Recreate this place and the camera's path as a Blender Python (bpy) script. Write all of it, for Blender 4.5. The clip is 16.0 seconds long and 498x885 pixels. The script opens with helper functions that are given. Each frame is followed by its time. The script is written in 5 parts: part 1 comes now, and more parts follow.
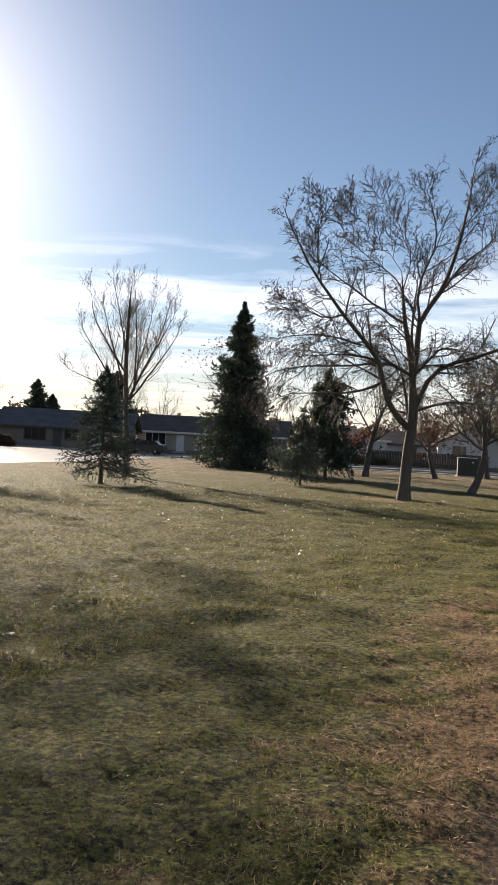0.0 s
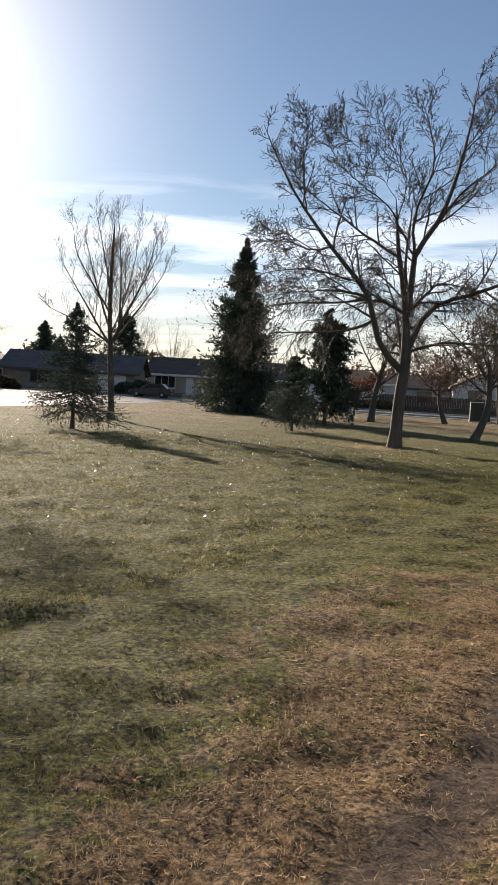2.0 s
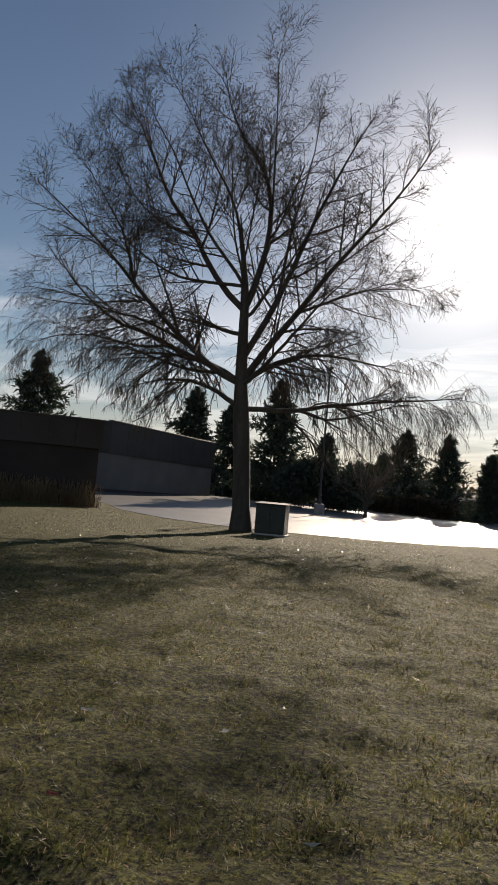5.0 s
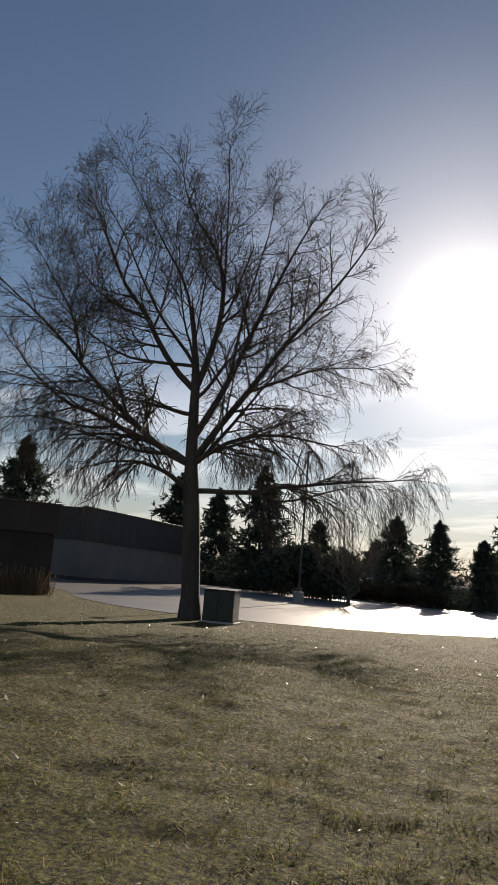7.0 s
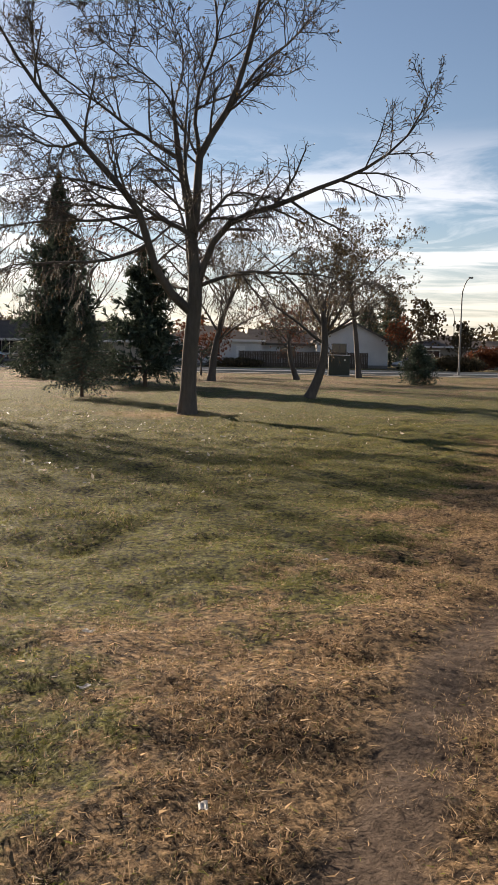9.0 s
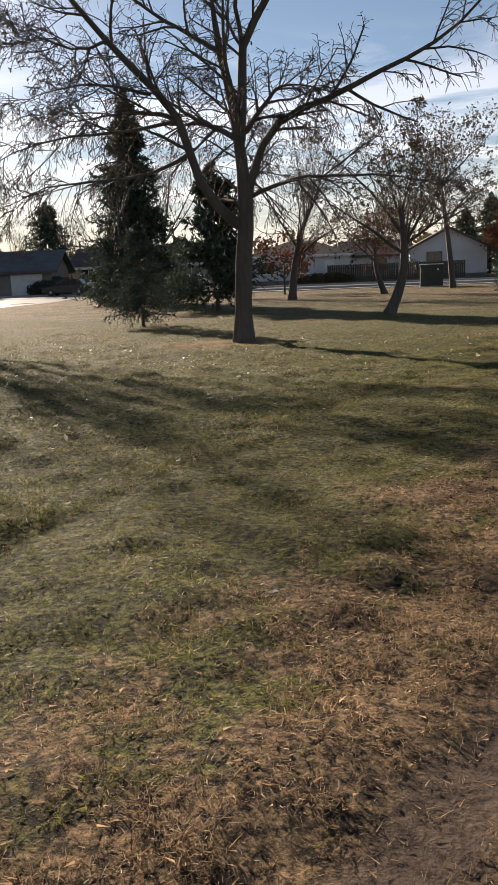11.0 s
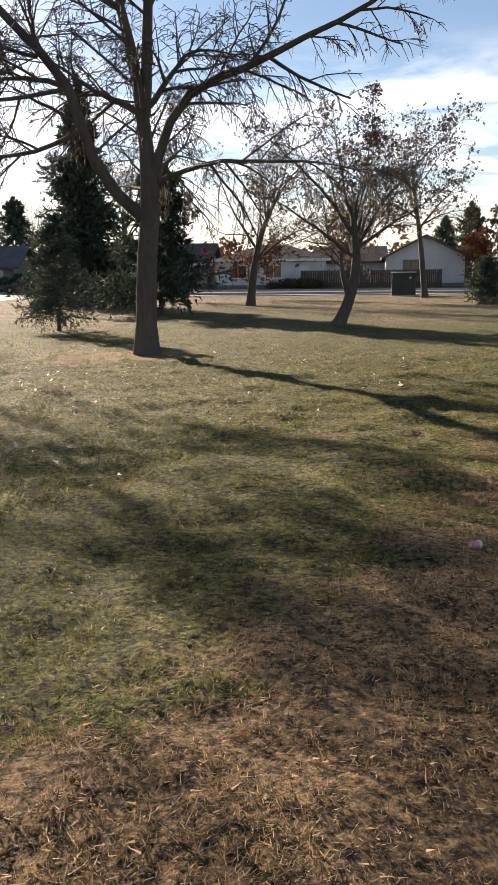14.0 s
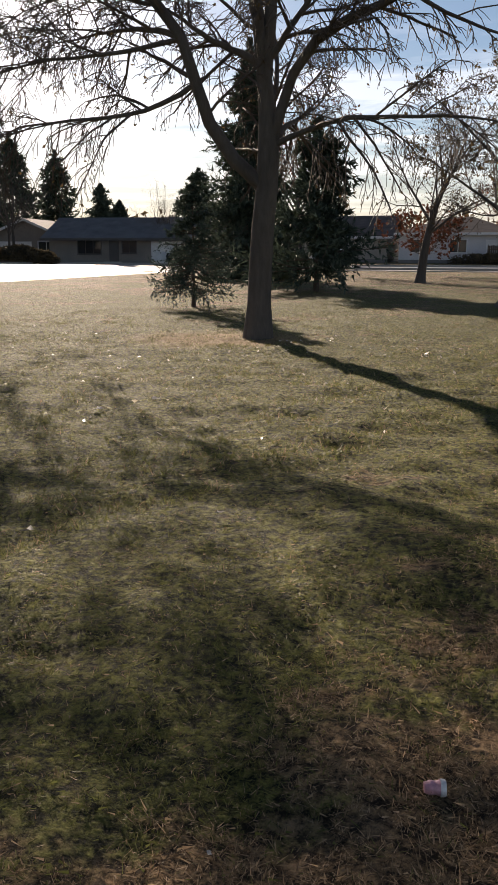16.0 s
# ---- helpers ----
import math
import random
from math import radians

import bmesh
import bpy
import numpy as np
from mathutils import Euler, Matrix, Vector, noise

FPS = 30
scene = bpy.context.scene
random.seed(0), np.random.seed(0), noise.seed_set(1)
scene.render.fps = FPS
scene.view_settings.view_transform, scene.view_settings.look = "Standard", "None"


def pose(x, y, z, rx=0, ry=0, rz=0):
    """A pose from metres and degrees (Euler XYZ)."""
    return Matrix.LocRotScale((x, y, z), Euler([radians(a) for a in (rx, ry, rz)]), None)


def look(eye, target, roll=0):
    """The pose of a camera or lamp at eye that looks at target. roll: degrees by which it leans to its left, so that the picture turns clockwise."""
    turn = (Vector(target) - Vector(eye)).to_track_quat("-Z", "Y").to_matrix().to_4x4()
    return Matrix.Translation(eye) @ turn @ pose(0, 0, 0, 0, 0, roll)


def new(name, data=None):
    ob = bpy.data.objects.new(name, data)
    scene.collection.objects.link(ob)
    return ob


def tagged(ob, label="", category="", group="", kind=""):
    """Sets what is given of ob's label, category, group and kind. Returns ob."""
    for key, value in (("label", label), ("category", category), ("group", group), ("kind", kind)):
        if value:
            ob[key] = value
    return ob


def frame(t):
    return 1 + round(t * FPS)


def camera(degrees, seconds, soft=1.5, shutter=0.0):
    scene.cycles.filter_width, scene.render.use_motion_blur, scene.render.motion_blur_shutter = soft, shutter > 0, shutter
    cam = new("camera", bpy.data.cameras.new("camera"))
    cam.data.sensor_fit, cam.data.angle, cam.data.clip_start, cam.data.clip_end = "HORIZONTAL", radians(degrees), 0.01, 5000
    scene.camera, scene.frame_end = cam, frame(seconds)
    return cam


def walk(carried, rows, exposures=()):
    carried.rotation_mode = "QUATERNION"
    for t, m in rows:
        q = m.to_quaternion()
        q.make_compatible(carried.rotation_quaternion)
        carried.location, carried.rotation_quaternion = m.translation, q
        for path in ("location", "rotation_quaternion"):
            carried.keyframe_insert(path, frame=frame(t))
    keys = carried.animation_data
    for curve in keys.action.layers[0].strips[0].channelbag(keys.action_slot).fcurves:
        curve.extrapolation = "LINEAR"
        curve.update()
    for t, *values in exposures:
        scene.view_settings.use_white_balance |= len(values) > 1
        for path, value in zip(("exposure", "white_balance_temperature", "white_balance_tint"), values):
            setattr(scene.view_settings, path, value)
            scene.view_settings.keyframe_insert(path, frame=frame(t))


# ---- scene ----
cam = camera(33.0, 16.0)
PATH = [
    (0, (6.241, 2.499, 1.379), (6.002, 4.484, 1.397), 3.2),
    (0.5, (6.57, 3.082, 1.414), (6.424, 5.077, 1.387), 2.7),
    (1, (6.857, 3.518, 1.385), (6.711, 5.511, 1.29), 2.8),
    (1.5, (7.189, 4.056, 1.408), (6.99, 6.042, 1.282), 4.7),
    (2, (7.389, 4.512, 1.441), (7.107, 6.489, 1.323), 3.4),
    (2.5, (7.589, 5.145, 1.39), (7.073, 7.075, 1.31), 1.7),
    (3, (7.741, 5.824, 1.439), (7.017, 7.688, 1.386), 1.0),
    (3.5, (7.856, 6.233, 1.295), (6.766, 7.909, 1.258), -1.5),
    (4, (7.859, 6.695, 1.242), (6.376, 8.029, 1.384), 0.5),
    (4.5, (7.943, 7.296, 1.326), (6.481, 8.656, 1.435), 5.0),
    (6.8, (8.732, 9.955, 1.353), (7.211, 11.227, 1.613), 5.1),
    (7, (8.82, 10.19, 1.347), (7.346, 11.5, 1.68), 4.9),
    (7.5, (8.953, 10.611, 1.377), (8.148, 12.44, 1.469), 8.2),
    (8, (9.348, 11.001, 1.412), (8.725, 12.902, 1.43), 9.9),
    (8.5, (9.664, 11.36, 1.342), (9.388, 13.341, 1.354), 3.8),
    (9, (9.92, 11.725, 1.299), (9.912, 13.715, 1.102), 1.1),
    (9.5, (10.152, 12.127, 1.335), (10.032, 14.1, 1.031), 1.0),
    (9.7, (10.243, 12.331, 1.345), (10.131, 14.304, 1.034), 1.3),
    (11.8, (11.045, 14.539, 1.338), (10.72, 16.469, 0.927), -3.8),
    (12, (11.116, 14.777, 1.332), (10.805, 16.709, 0.921), -3.2),
    (12.5, (11.241, 15.27, 1.336), (11.058, 17.216, 0.913), -2.0),
    (13, (11.494, 15.687, 1.314), (11.349, 17.656, 0.997), -1.4),
    (13.5, (11.719, 16.307, 1.286), (11.535, 18.274, 0.972), -1.5),
    (14, (11.962, 16.818, 1.282), (11.757, 18.771, 0.904), -0.6),
    (14.5, (12.172, 17.419, 1.264), (11.804, 19.34, 0.847), -1.8),
    (15, (12.435, 17.971, 1.31), (12.052, 19.878, 0.845), -2.6),
    (15.5, (12.638, 18.492, 1.348), (12.206, 20.391, 0.891), 0.0),
    (16, (12.81, 18.949, 1.321), (12.192, 20.8, 0.884), 0.2),
]
# the phone's own exposure and white balance: it stops down when it faces the sun
EXPOSURE = [(0, 1.16, 7180, 17), (0.5, 0.92, 7350, 17), (1, 0.88, 7300, 17), (1.5, 0.97, 7000, 17), (2, 1.1, 7100, 16), (2.5, 0.75, 7000, 15), (3, -0.03, 6600, 16), (3.5, 0.32, 6900, 16), (4, -0.06, 7300, 16), (4.5, 0.22, 7200, 16), (7, 0.32, 7200, 16), (7.5, -0.86, 6700, 13), (8, -0.67, 6500, 13), (8.5, -0.08, 6950, 16), (9, 1.17, 7600, 18), (9.5, 1.02, 7400, 18), (12, 1.04, 7350, 18), (13.5, 1.57, 7350, 18), (14.5, 1.4, 7350, 19), (15.5, 1.62, 7350, 19), (16, 0.96, 7350, 19)]
walk(cam, [(t, look(eye, target, roll)) for t, eye, target, roll in PATH], exposures=EXPOSURE)

# world and sun: low sun ahead and to the west, thin cloud banks near the horizon
SUN_AZ, SUN_EL = -33.6, 18.2
world = bpy.data.worlds.new("sky")
scene.world = world
world.use_nodes = True
wn, wl = world.node_tree.nodes, world.node_tree.links
wn.clear()
w_out, w_bg = wn.new("ShaderNodeOutputWorld"), wn.new("ShaderNodeBackground")
w_sky = wn.new("ShaderNodeTexSky")
w_sky.sky_type, w_sky.sun_disc = "NISHITA", False
w_sky.sun_elevation, w_sky.sun_rotation = radians(SUN_EL), radians(SUN_AZ)
w_sky.air_density, w_sky.dust_density, w_sky.ozone_density = 1.0, 0.1, 3.0
w_co, w_sep = wn.new("ShaderNodeTexCoord"), wn.new("ShaderNodeSeparateXYZ")
wl.new(w_co.outputs["Generated"], w_sep.inputs[0])


def wmath(op, a, b=None, c=None):
    n = wn.new("ShaderNodeMath")
    n.operation = op
    for i, v in enumerate((a, b, c)):
        if v is None:
            continue
        if isinstance(v, (int, float)):
            n.inputs[i].default_value = v
        else:
            wl.new(v, n.inputs[i])
    return n.outputs[0]


# clouds on a flat layer: direction divided by height, so that they flatten towards the horizon
up = wmath("MAXIMUM", w_sep.outputs["Z"], 0.015)
lift = wmath("ADD", up, 0.045)
w_comb = wn.new("ShaderNodeCombineXYZ")
wl.new(wmath("DIVIDE", w_sep.outputs["X"], lift), w_comb.inputs[0])
wl.new(wmath("DIVIDE", w_sep.outputs["Y"], lift), w_comb.inputs[1])
w_map = wn.new("ShaderNodeMapping")
w_map.inputs["Rotation"].default_value = (0, 0, radians(-18))
w_map.inputs["Scale"].default_value = (0.55, 1.0, 1)
w_map.inputs["Location"].default_value = (2.2, 0.35, 0)
wl.new(w_comb.outputs[0], w_map.inputs[0])
w_noise = wn.new("ShaderNodeTexNoise")
w_noise.inputs["Scale"].default_value, w_noise.inputs["Detail"].default_value = 1.0, 7.0
w_noise.inputs["Roughness"].default_value, w_noise.inputs["Distortion"].default_value = 0.60, 0.75
wl.new(w_map.outputs[0], w_noise.inputs["Vector"])
w_ramp = wn.new("ShaderNodeValToRGB")
w_ramp.color_ramp.elements[0].position, w_ramp.color_ramp.elements[1].position = 0.44, 0.57
wl.new(w_noise.outputs[0], w_ramp.inputs[0])
# banks lie low: they thin out higher up
w_low = wn.new("ShaderNodeMapRange")
w_low.interpolation_type = "SMOOTHSTEP"
for k, v in zip(("From Min", "From Max", "To Min", "To Max"), (0.19, 0.27, 1.0, 0.0)):
    w_low.inputs[k].default_value = v
wl.new(w_sep.outputs["Z"], w_low.inputs[0])
cover = wmath("MULTIPLY", w_ramp.outputs[0], w_low.outputs[0])
cover = wmath("MULTIPLY", cover, 0.8)
w_mix = wn.new("ShaderNodeMix")
w_mix.data_type, w_mix.blend_type = "RGBA", "MIX"
wl.new(cover, w_mix.inputs["Factor"])
wl.new(w_sky.outputs[0], w_mix.inputs["A"])
w_cloud = wn.new("ShaderNodeMix")
w_cloud.data_type, w_cloud.blend_type = "RGBA", "ADD"
w_cloud.inputs["Factor"].default_value = 1.0
wl.new(w_sky.outputs[0], w_cloud.inputs["A"])
w_cloud.inputs["B"].default_value = (5.6, 5.15, 4.85, 1)
wl.new(w_cloud.outputs["Result"], w_mix.inputs["B"])
# a pale warm veil along the horizon
w_veil = wn.new("ShaderNodeMapRange")
w_veil.interpolation_type = "SMOOTHSTEP"
for k, v in zip(("From Min", "From Max", "To Min", "To Max"), (-0.02, 0.17, 0.62, 0.0)):
    w_veil.inputs[k].default_value = v
wl.new(w_sep.outputs["Z"], w_veil.inputs[0])
w_air = wn.new("ShaderNodeMix")
w_air.data_type, w_air.blend_type = "RGBA", "MIX"
wl.new(w_veil.outputs[0], w_air.inputs["Factor"])
wl.new(w_mix.outputs["Result"], w_air.inputs["A"])
w_air.inputs["B"].default_value = (7.2, 6.7, 6.6, 1)
# bright haze round the low sun
sun_way = Vector((math.sin(radians(SUN_AZ)) * math.cos(radians(SUN_EL)), math.cos(radians(SUN_AZ)) * math.cos(radians(SUN_EL)), math.sin(radians(SUN_EL))))
w_dot = wn.new("ShaderNodeVectorMath")
w_dot.operation = "DOT_PRODUCT"
wl.new(w_co.outputs["Generated"], w_dot.inputs[0])
w_dot.inputs[1].default_value = sun_way
away = wmath("SUBTRACT", 1.0, w_dot.outputs["Value"])
wide = wmath("MULTIPLY", wmath("EXPONENT", wmath("MULTIPLY", away, -48.0)), 8.5)
mid_glow = wmath("MULTIPLY", wmath("EXPONENT", wmath("MULTIPLY", away, -330.0)), 13.0)
core = wmath("MULTIPLY", wmath("EXPONENT", wmath("MULTIPLY", away, -1500.0)), 42.0)
w_haze = wn.new("ShaderNodeMix")
w_haze.data_type, w_haze.blend_type = "RGBA", "ADD"
w_haze.inputs["Factor"].default_value = 1.0
w_tone = wn.new("ShaderNodeMix")
w_tone.data_type, w_tone.blend_type = "RGBA", "MULTIPLY"
w_tone.inputs["Factor"].default_value = 1.0
w_tone.inputs["A"].default_value = (1.0, 0.97, 0.90, 1)
wl.new(wmath("ADD", wmath("ADD", wide, mid_glow), core), w_tone.inputs["B"])
wl.new(w_air.outputs["Result"], w_haze.inputs["A"])
wl.new(w_tone.outputs["Result"], w_haze.inputs["B"])
wl.new(w_haze.outputs["Result"], w_bg.inputs[0])
w_bg.inputs[1].default_value = 0.051
wl.new(w_bg.outputs[0], w_out.inputs[0])

sun = new("sun", bpy.data.lights.new("sun", "SUN"))
sun.data.energy, sun.data.angle, sun.data.color = 5.0, radians(0.55), (1.0, 0.90, 0.76)
sun.matrix_world = look(sun_way * 100, (0, 0, 0))

# ---- materials ----


def shader(name):
    m = bpy.data.materials.new(name)
    m.use_nodes = True
    return m, m.node_tree.nodes, m.node_tree.links, m.node_tree.nodes["Principled BSDF"]


def ramp_between(nodes, links, fac, c1, c2, lo=0.35, hi=0.65):
    r = nodes.new("ShaderNodeValToRGB")
    r.color_ramp.elements[0].position, r.color_ramp.elements[1].position = lo, hi
    r.color_ramp.elements[0].color, r.color_ramp.elements[1].color = (*c1, 1), (*c2, 1)
    links.new(fac, r.inputs[0])
    return r.outputs[0]


def noise_at(nodes, links, where, scale, detail=4.0, rough=0.55):
    n = nodes.new("ShaderNodeTexNoise")
    n.inputs["Scale"].default_value, n.inputs["Detail"].default_value, n.inputs["Roughness"].default_value = scale, detail, rough
    links.new(where, n.inputs["Vector"])
    return n.outputs[0]


def blend(nodes, links, fac, a, b, mode="MIX"):
    m = nodes.new("ShaderNodeMix")
    m.data_type, m.blend_type = "RGBA", mode
    for key, v in (("Factor", fac), ("A", a), ("B", b)):
        s = m.inputs[key]
        if isinstance(v, (int, float)):
            s.default_value = v
        elif isinstance(v, tuple):
            s.default_value = (*v, 1)
        else:
            links.new(v, s)
    return m.outputs["Result"]


def calc(nodes, links, op, a, b=0.0, c=0.0, clamp=False):
    n = nodes.new("ShaderNodeMath")
    n.operation, n.use_clamp = op, clamp
    for i, v in enumerate((a, b, c)):
        if isinstance(v, (int, float)):
            n.inputs[i].default_value = v
        else:
            links.new(v, n.inputs[i])
    return n.outputs[0]


def surface(name, c1, c2, coarse=1.5, fine=30.0, rough=0.8, bump=0.3, depth=0.01, metal=0.0, wear=None, stretch=(1, 1, 1)):
    """A worn surface: two colours mixed at two scales, with fine relief."""
    m, n, l, p = shader(name)
    co = n.new("ShaderNodeTexCoord")
    mp = n.new("ShaderNodeMapping")
    mp.inputs["Scale"].default_value = stretch
    l.new(co.outputs["Object"], mp.inputs[0])
    a, b = noise_at(n, l, mp.outputs[0], coarse), noise_at(n, l, mp.outputs[0], fine, 5.0, 0.7)
    col = ramp_between(n, l, a, c1, c2, 0.3, 0.7)
    grain = ramp_between(n, l, b, (0.72, 0.72, 0.72), (1.15, 1.15, 1.15), 0.3, 0.7)
    col = blend(n, l, 1.0, col, grain, "MULTIPLY")
    if wear:
        w = ramp_between(n, l, noise_at(n, l, mp.outputs[0], coarse * 3.1, 6.0, 0.7), (0, 0, 0), (1, 1, 1), 0.58, 0.68)
        col = blend(n, l, w, col, wear)
    l.new(col, p.inputs["Base Color"])
    p.inputs["Roughness"].default_value, p.inputs["Metallic"].default_value = rough, metal
    bp = n.new("ShaderNodeBump")
    bp.inputs["Strength"].default_value, bp.inputs["Distance"].default_value = bump, depth
    l.new(b, bp.inputs["Height"])
    l.new(bp.outputs[0], p.inputs["Normal"])
    return m


PATH_X0, PATH_SLOPE, VEER = 4.74, 0.40, 0.45   # the trodden line: x = PATH_X0 + PATH_SLOPE * y, and VEER farther east beyond y = 18


def veer_at(y):
    return VEER * np.clip((np.asarray(y) - 15.5) / 2.5, 0, 1)


def lawn_colour(n, l, where):
    """Greenness, trodden-path mask and the plain turf colour, from the place on the lawn."""
    sep = n.new("ShaderNodeSeparateXYZ")
    l.new(where, sep.inputs[0])
    off = calc(n, l, "SUBTRACT", sep.outputs[0], calc(n, l, "MULTIPLY_ADD", sep.outputs[1], PATH_SLOPE, PATH_X0))
    wob = calc(n, l, "MULTIPLY", calc(n, l, "SUBTRACT", noise_at(n, l, where, 1.7, 3.0), 0.5), 0.3)
    off = calc(n, l, "ADD", off, wob)
    veer = n.new("ShaderNodeMapRange")
    for k, v in zip(("From Min", "From Max", "To Min", "To Max"), (15.5, 18.0, 0.0, VEER)):
        veer.inputs[k].default_value = v
    l.new(sep.outputs[1], veer.inputs[0])
    off = calc(n, l, "SUBTRACT", off, veer.outputs[0])
    dist = calc(n, l, "ABSOLUTE", off)
    trod = n.new("ShaderNodeMapRange")
    trod.interpolation_type = "SMOOTHSTEP"
    for k, v in zip(("From Min", "From Max", "To Min", "To Max"), (0.10, 0.24, 1.0, 0.0)):
        trod.inputs[k].default_value = v
    l.new(dist, trod.inputs[0])
    side = n.new("ShaderNodeMapRange")
    for k, v in zip(("From Min", "From Max", "To Min", "To Max"), (0.0, 2.5, -0.30, 0.19)):
        side.inputs[k].default_value = v
    l.new(dist, side.inputs[0])
    far = n.new("ShaderNodeMapRange")
    for k, v in zip(("From Min", "From Max", "To Min", "To Max"), (6.5, 13.5, 0.16, 0.03)):
        far.inputs[k].default_value = v
    l.new(sep.outputs[1], far.inputs[0])
    dry = n.new("ShaderNodeMapRange")
    for k, v in zip(("From Min", "From Max", "To Min", "To Max"), (22.0, 60.0, 0.0, -0.26)):
        dry.inputs[k].default_value = v
    l.new(sep.outputs[1], dry.inputs[0])
    big = noise_at(n, l, where, 0.35, 3.0, 0.5)
    mid = noise_at(n, l, where, 1.9, 4.0, 0.6)
    tuft = noise_at(n, l, where, 6.5, 3.0, 0.6)
    g = calc(n, l, "ADD", calc(n, l, "MULTIPLY", big, 0.7), calc(n, l, "MULTIPLY", mid, 0.6))
    g = calc(n, l, "MULTIPLY_ADD", tuft, 0.5, calc(n, l, "SUBTRACT", g, 0.10))
    g = calc(n, l, "ADD", calc(n, l, "ADD", g, side.outputs[0]), calc(n, l, "ADD", far.outputs[0], dry.outputs[0]))
    green = n.new("ShaderNodeMapRange")
    green.interpolation_type = "SMOOTHSTEP"
    for k, v in zip(("From Min", "From Max", "To Min", "To Max"), (0.69, 0.87, 0.0, 1.0)):
        green.inputs[k].default_value = v
    l.new(g, green.inputs[0])
    return green.outputs[0], trod.outputs[0]


def turf_material():
    m, n, l, p = shader("turf")
    geo = n.new("ShaderNodeNewGeometry")
    where = geo.outputs["Position"]
    green, trod = lawn_colour(n, l, where)
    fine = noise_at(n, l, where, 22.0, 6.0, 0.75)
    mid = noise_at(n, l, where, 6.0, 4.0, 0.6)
    # near-black ends of straw and leaf paint in the shaded gaps between blades
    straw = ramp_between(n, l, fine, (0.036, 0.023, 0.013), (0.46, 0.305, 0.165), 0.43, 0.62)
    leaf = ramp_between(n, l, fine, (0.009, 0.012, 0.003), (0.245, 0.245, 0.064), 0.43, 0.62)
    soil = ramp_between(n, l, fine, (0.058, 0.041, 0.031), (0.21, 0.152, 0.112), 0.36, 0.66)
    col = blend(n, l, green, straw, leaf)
    bare = ramp_between(n, l, mid, (1, 1, 1), (0, 0, 0), 0.33, 0.45)
    col = blend(n, l, calc(n, l, "MULTIPLY", bare, 0.35), col, soil)
    col = blend(n, l, trod, col, soil)
    # dry ring round the great tree's foot
    ring = n.new("ShaderNodeVectorMath")
    ring.operation = "DISTANCE"
    ring.inputs[1].default_value = (7.7, 32.7, 0.0)
    l.new(where, ring.inputs[0])
    col = blend(n, l, calc(n, l, "MULTIPLY", calc(n, l, "SUBTRACT", 1.9, ring.outputs["Value"], clamp=True), 0.7), col, (0.36, 0.235, 0.13))
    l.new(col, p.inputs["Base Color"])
    p.inputs["Roughness"].default_value = 0.9
    p.inputs["Specular IOR Level"].default_value = 0.15
    bp = n.new("ShaderNodeBump")
    bp.inputs["Strength"].default_value, bp.inputs["Distance"].default_value = 1.0, 0.09
    l.new(calc(n, l, "ADD", fine, calc(n, l, "MULTIPLY", mid, 1.4)), bp.inputs["Height"])
    l.new(bp.outputs[0], p.inputs["Normal"])
    return m


def blade_material():
    m, n, l, p = shader("grass_blade")
    geo = n.new("ShaderNodeNewGeometry")
    green, trod = lawn_colour(n, l, geo.outputs["Position"])
    rnd = geo.outputs["Random Per Island"]
    straw = ramp_between(n, l, rnd, (0.070, 0.043, 0.024), (0.62, 0.44, 0.265), 0.0, 1.0)
    leaf = ramp_between(n, l, rnd, (0.028, 0.034, 0.010), (0.255, 0.262, 0.074), 0.0, 1.0)
    pick = calc(n, l, "GREATER_THAN", calc(n, l, "MULTIPLY_ADD", green, 0.76, 0.08), calc(n, l, "FRACT", calc(n, l, "MULTIPLY", rnd, 37.0)))
    col = blend(n, l, pick, straw, leaf)
    l.new(col, p.inputs["Base Color"])
    p.inputs["Roughness"].default_value = 0.5
    p.inputs["Specular IOR Level"].default_value = 0.16
    tr = n.new("ShaderNodeBsdfTranslucent")
    l.new(col, tr.inputs[0])
    mix = n.new("ShaderNodeMixShader")
    mix.inputs[0].default_value = 0.5
    l.new(p.outputs[0], mix.inputs[1])
    l.new(tr.outputs[0], mix.inputs[2])
    l.new(mix.outputs[0], n["Material Output"].inputs[0])
    return m


def leafy(name, c1, c2, rough=0.6, through_light=0.25):
    m, n, l, p = shader(name)
    geo = n.new("ShaderNodeNewGeometry")
    col = ramp_between(n, l, geo.outputs["Random Per Island"], c1, c2, 0.0, 1.0)
    tone = ramp_between(n, l, noise_at(n, l, geo.outputs["Position"], 1.3), (0.7, 0.7, 0.7), (1.2, 1.2, 1.2))
    col = blend(n, l, 1.0, col, tone, "MULTIPLY")
    l.new(col, p.inputs["Base Color"])
    p.inputs["Roughness"].default_value = rough
    p.inputs["Specular IOR Level"].default_value = 0.5 if rough < 0.5 else 0.2
    tr = n.new("ShaderNodeBsdfTranslucent")
    l.new(col, tr.inputs[0])
    mix = n.new("ShaderNodeMixShader")
    mix.inputs[0].default_value = through_light
    l.new(p.outputs[0], mix.inputs[1])
    l.new(tr.outputs[0], mix.inputs[2])
    l.new(mix.outputs[0], n["Material Output"].inputs[0])
    return m


def glass_material():
    m, n, l, p = shader("window_glass")
    p.inputs["Base Color"].default_value = (0.02, 0.024, 0.028, 1)
    p.inputs["Roughness"].default_value = 0.06
    return m


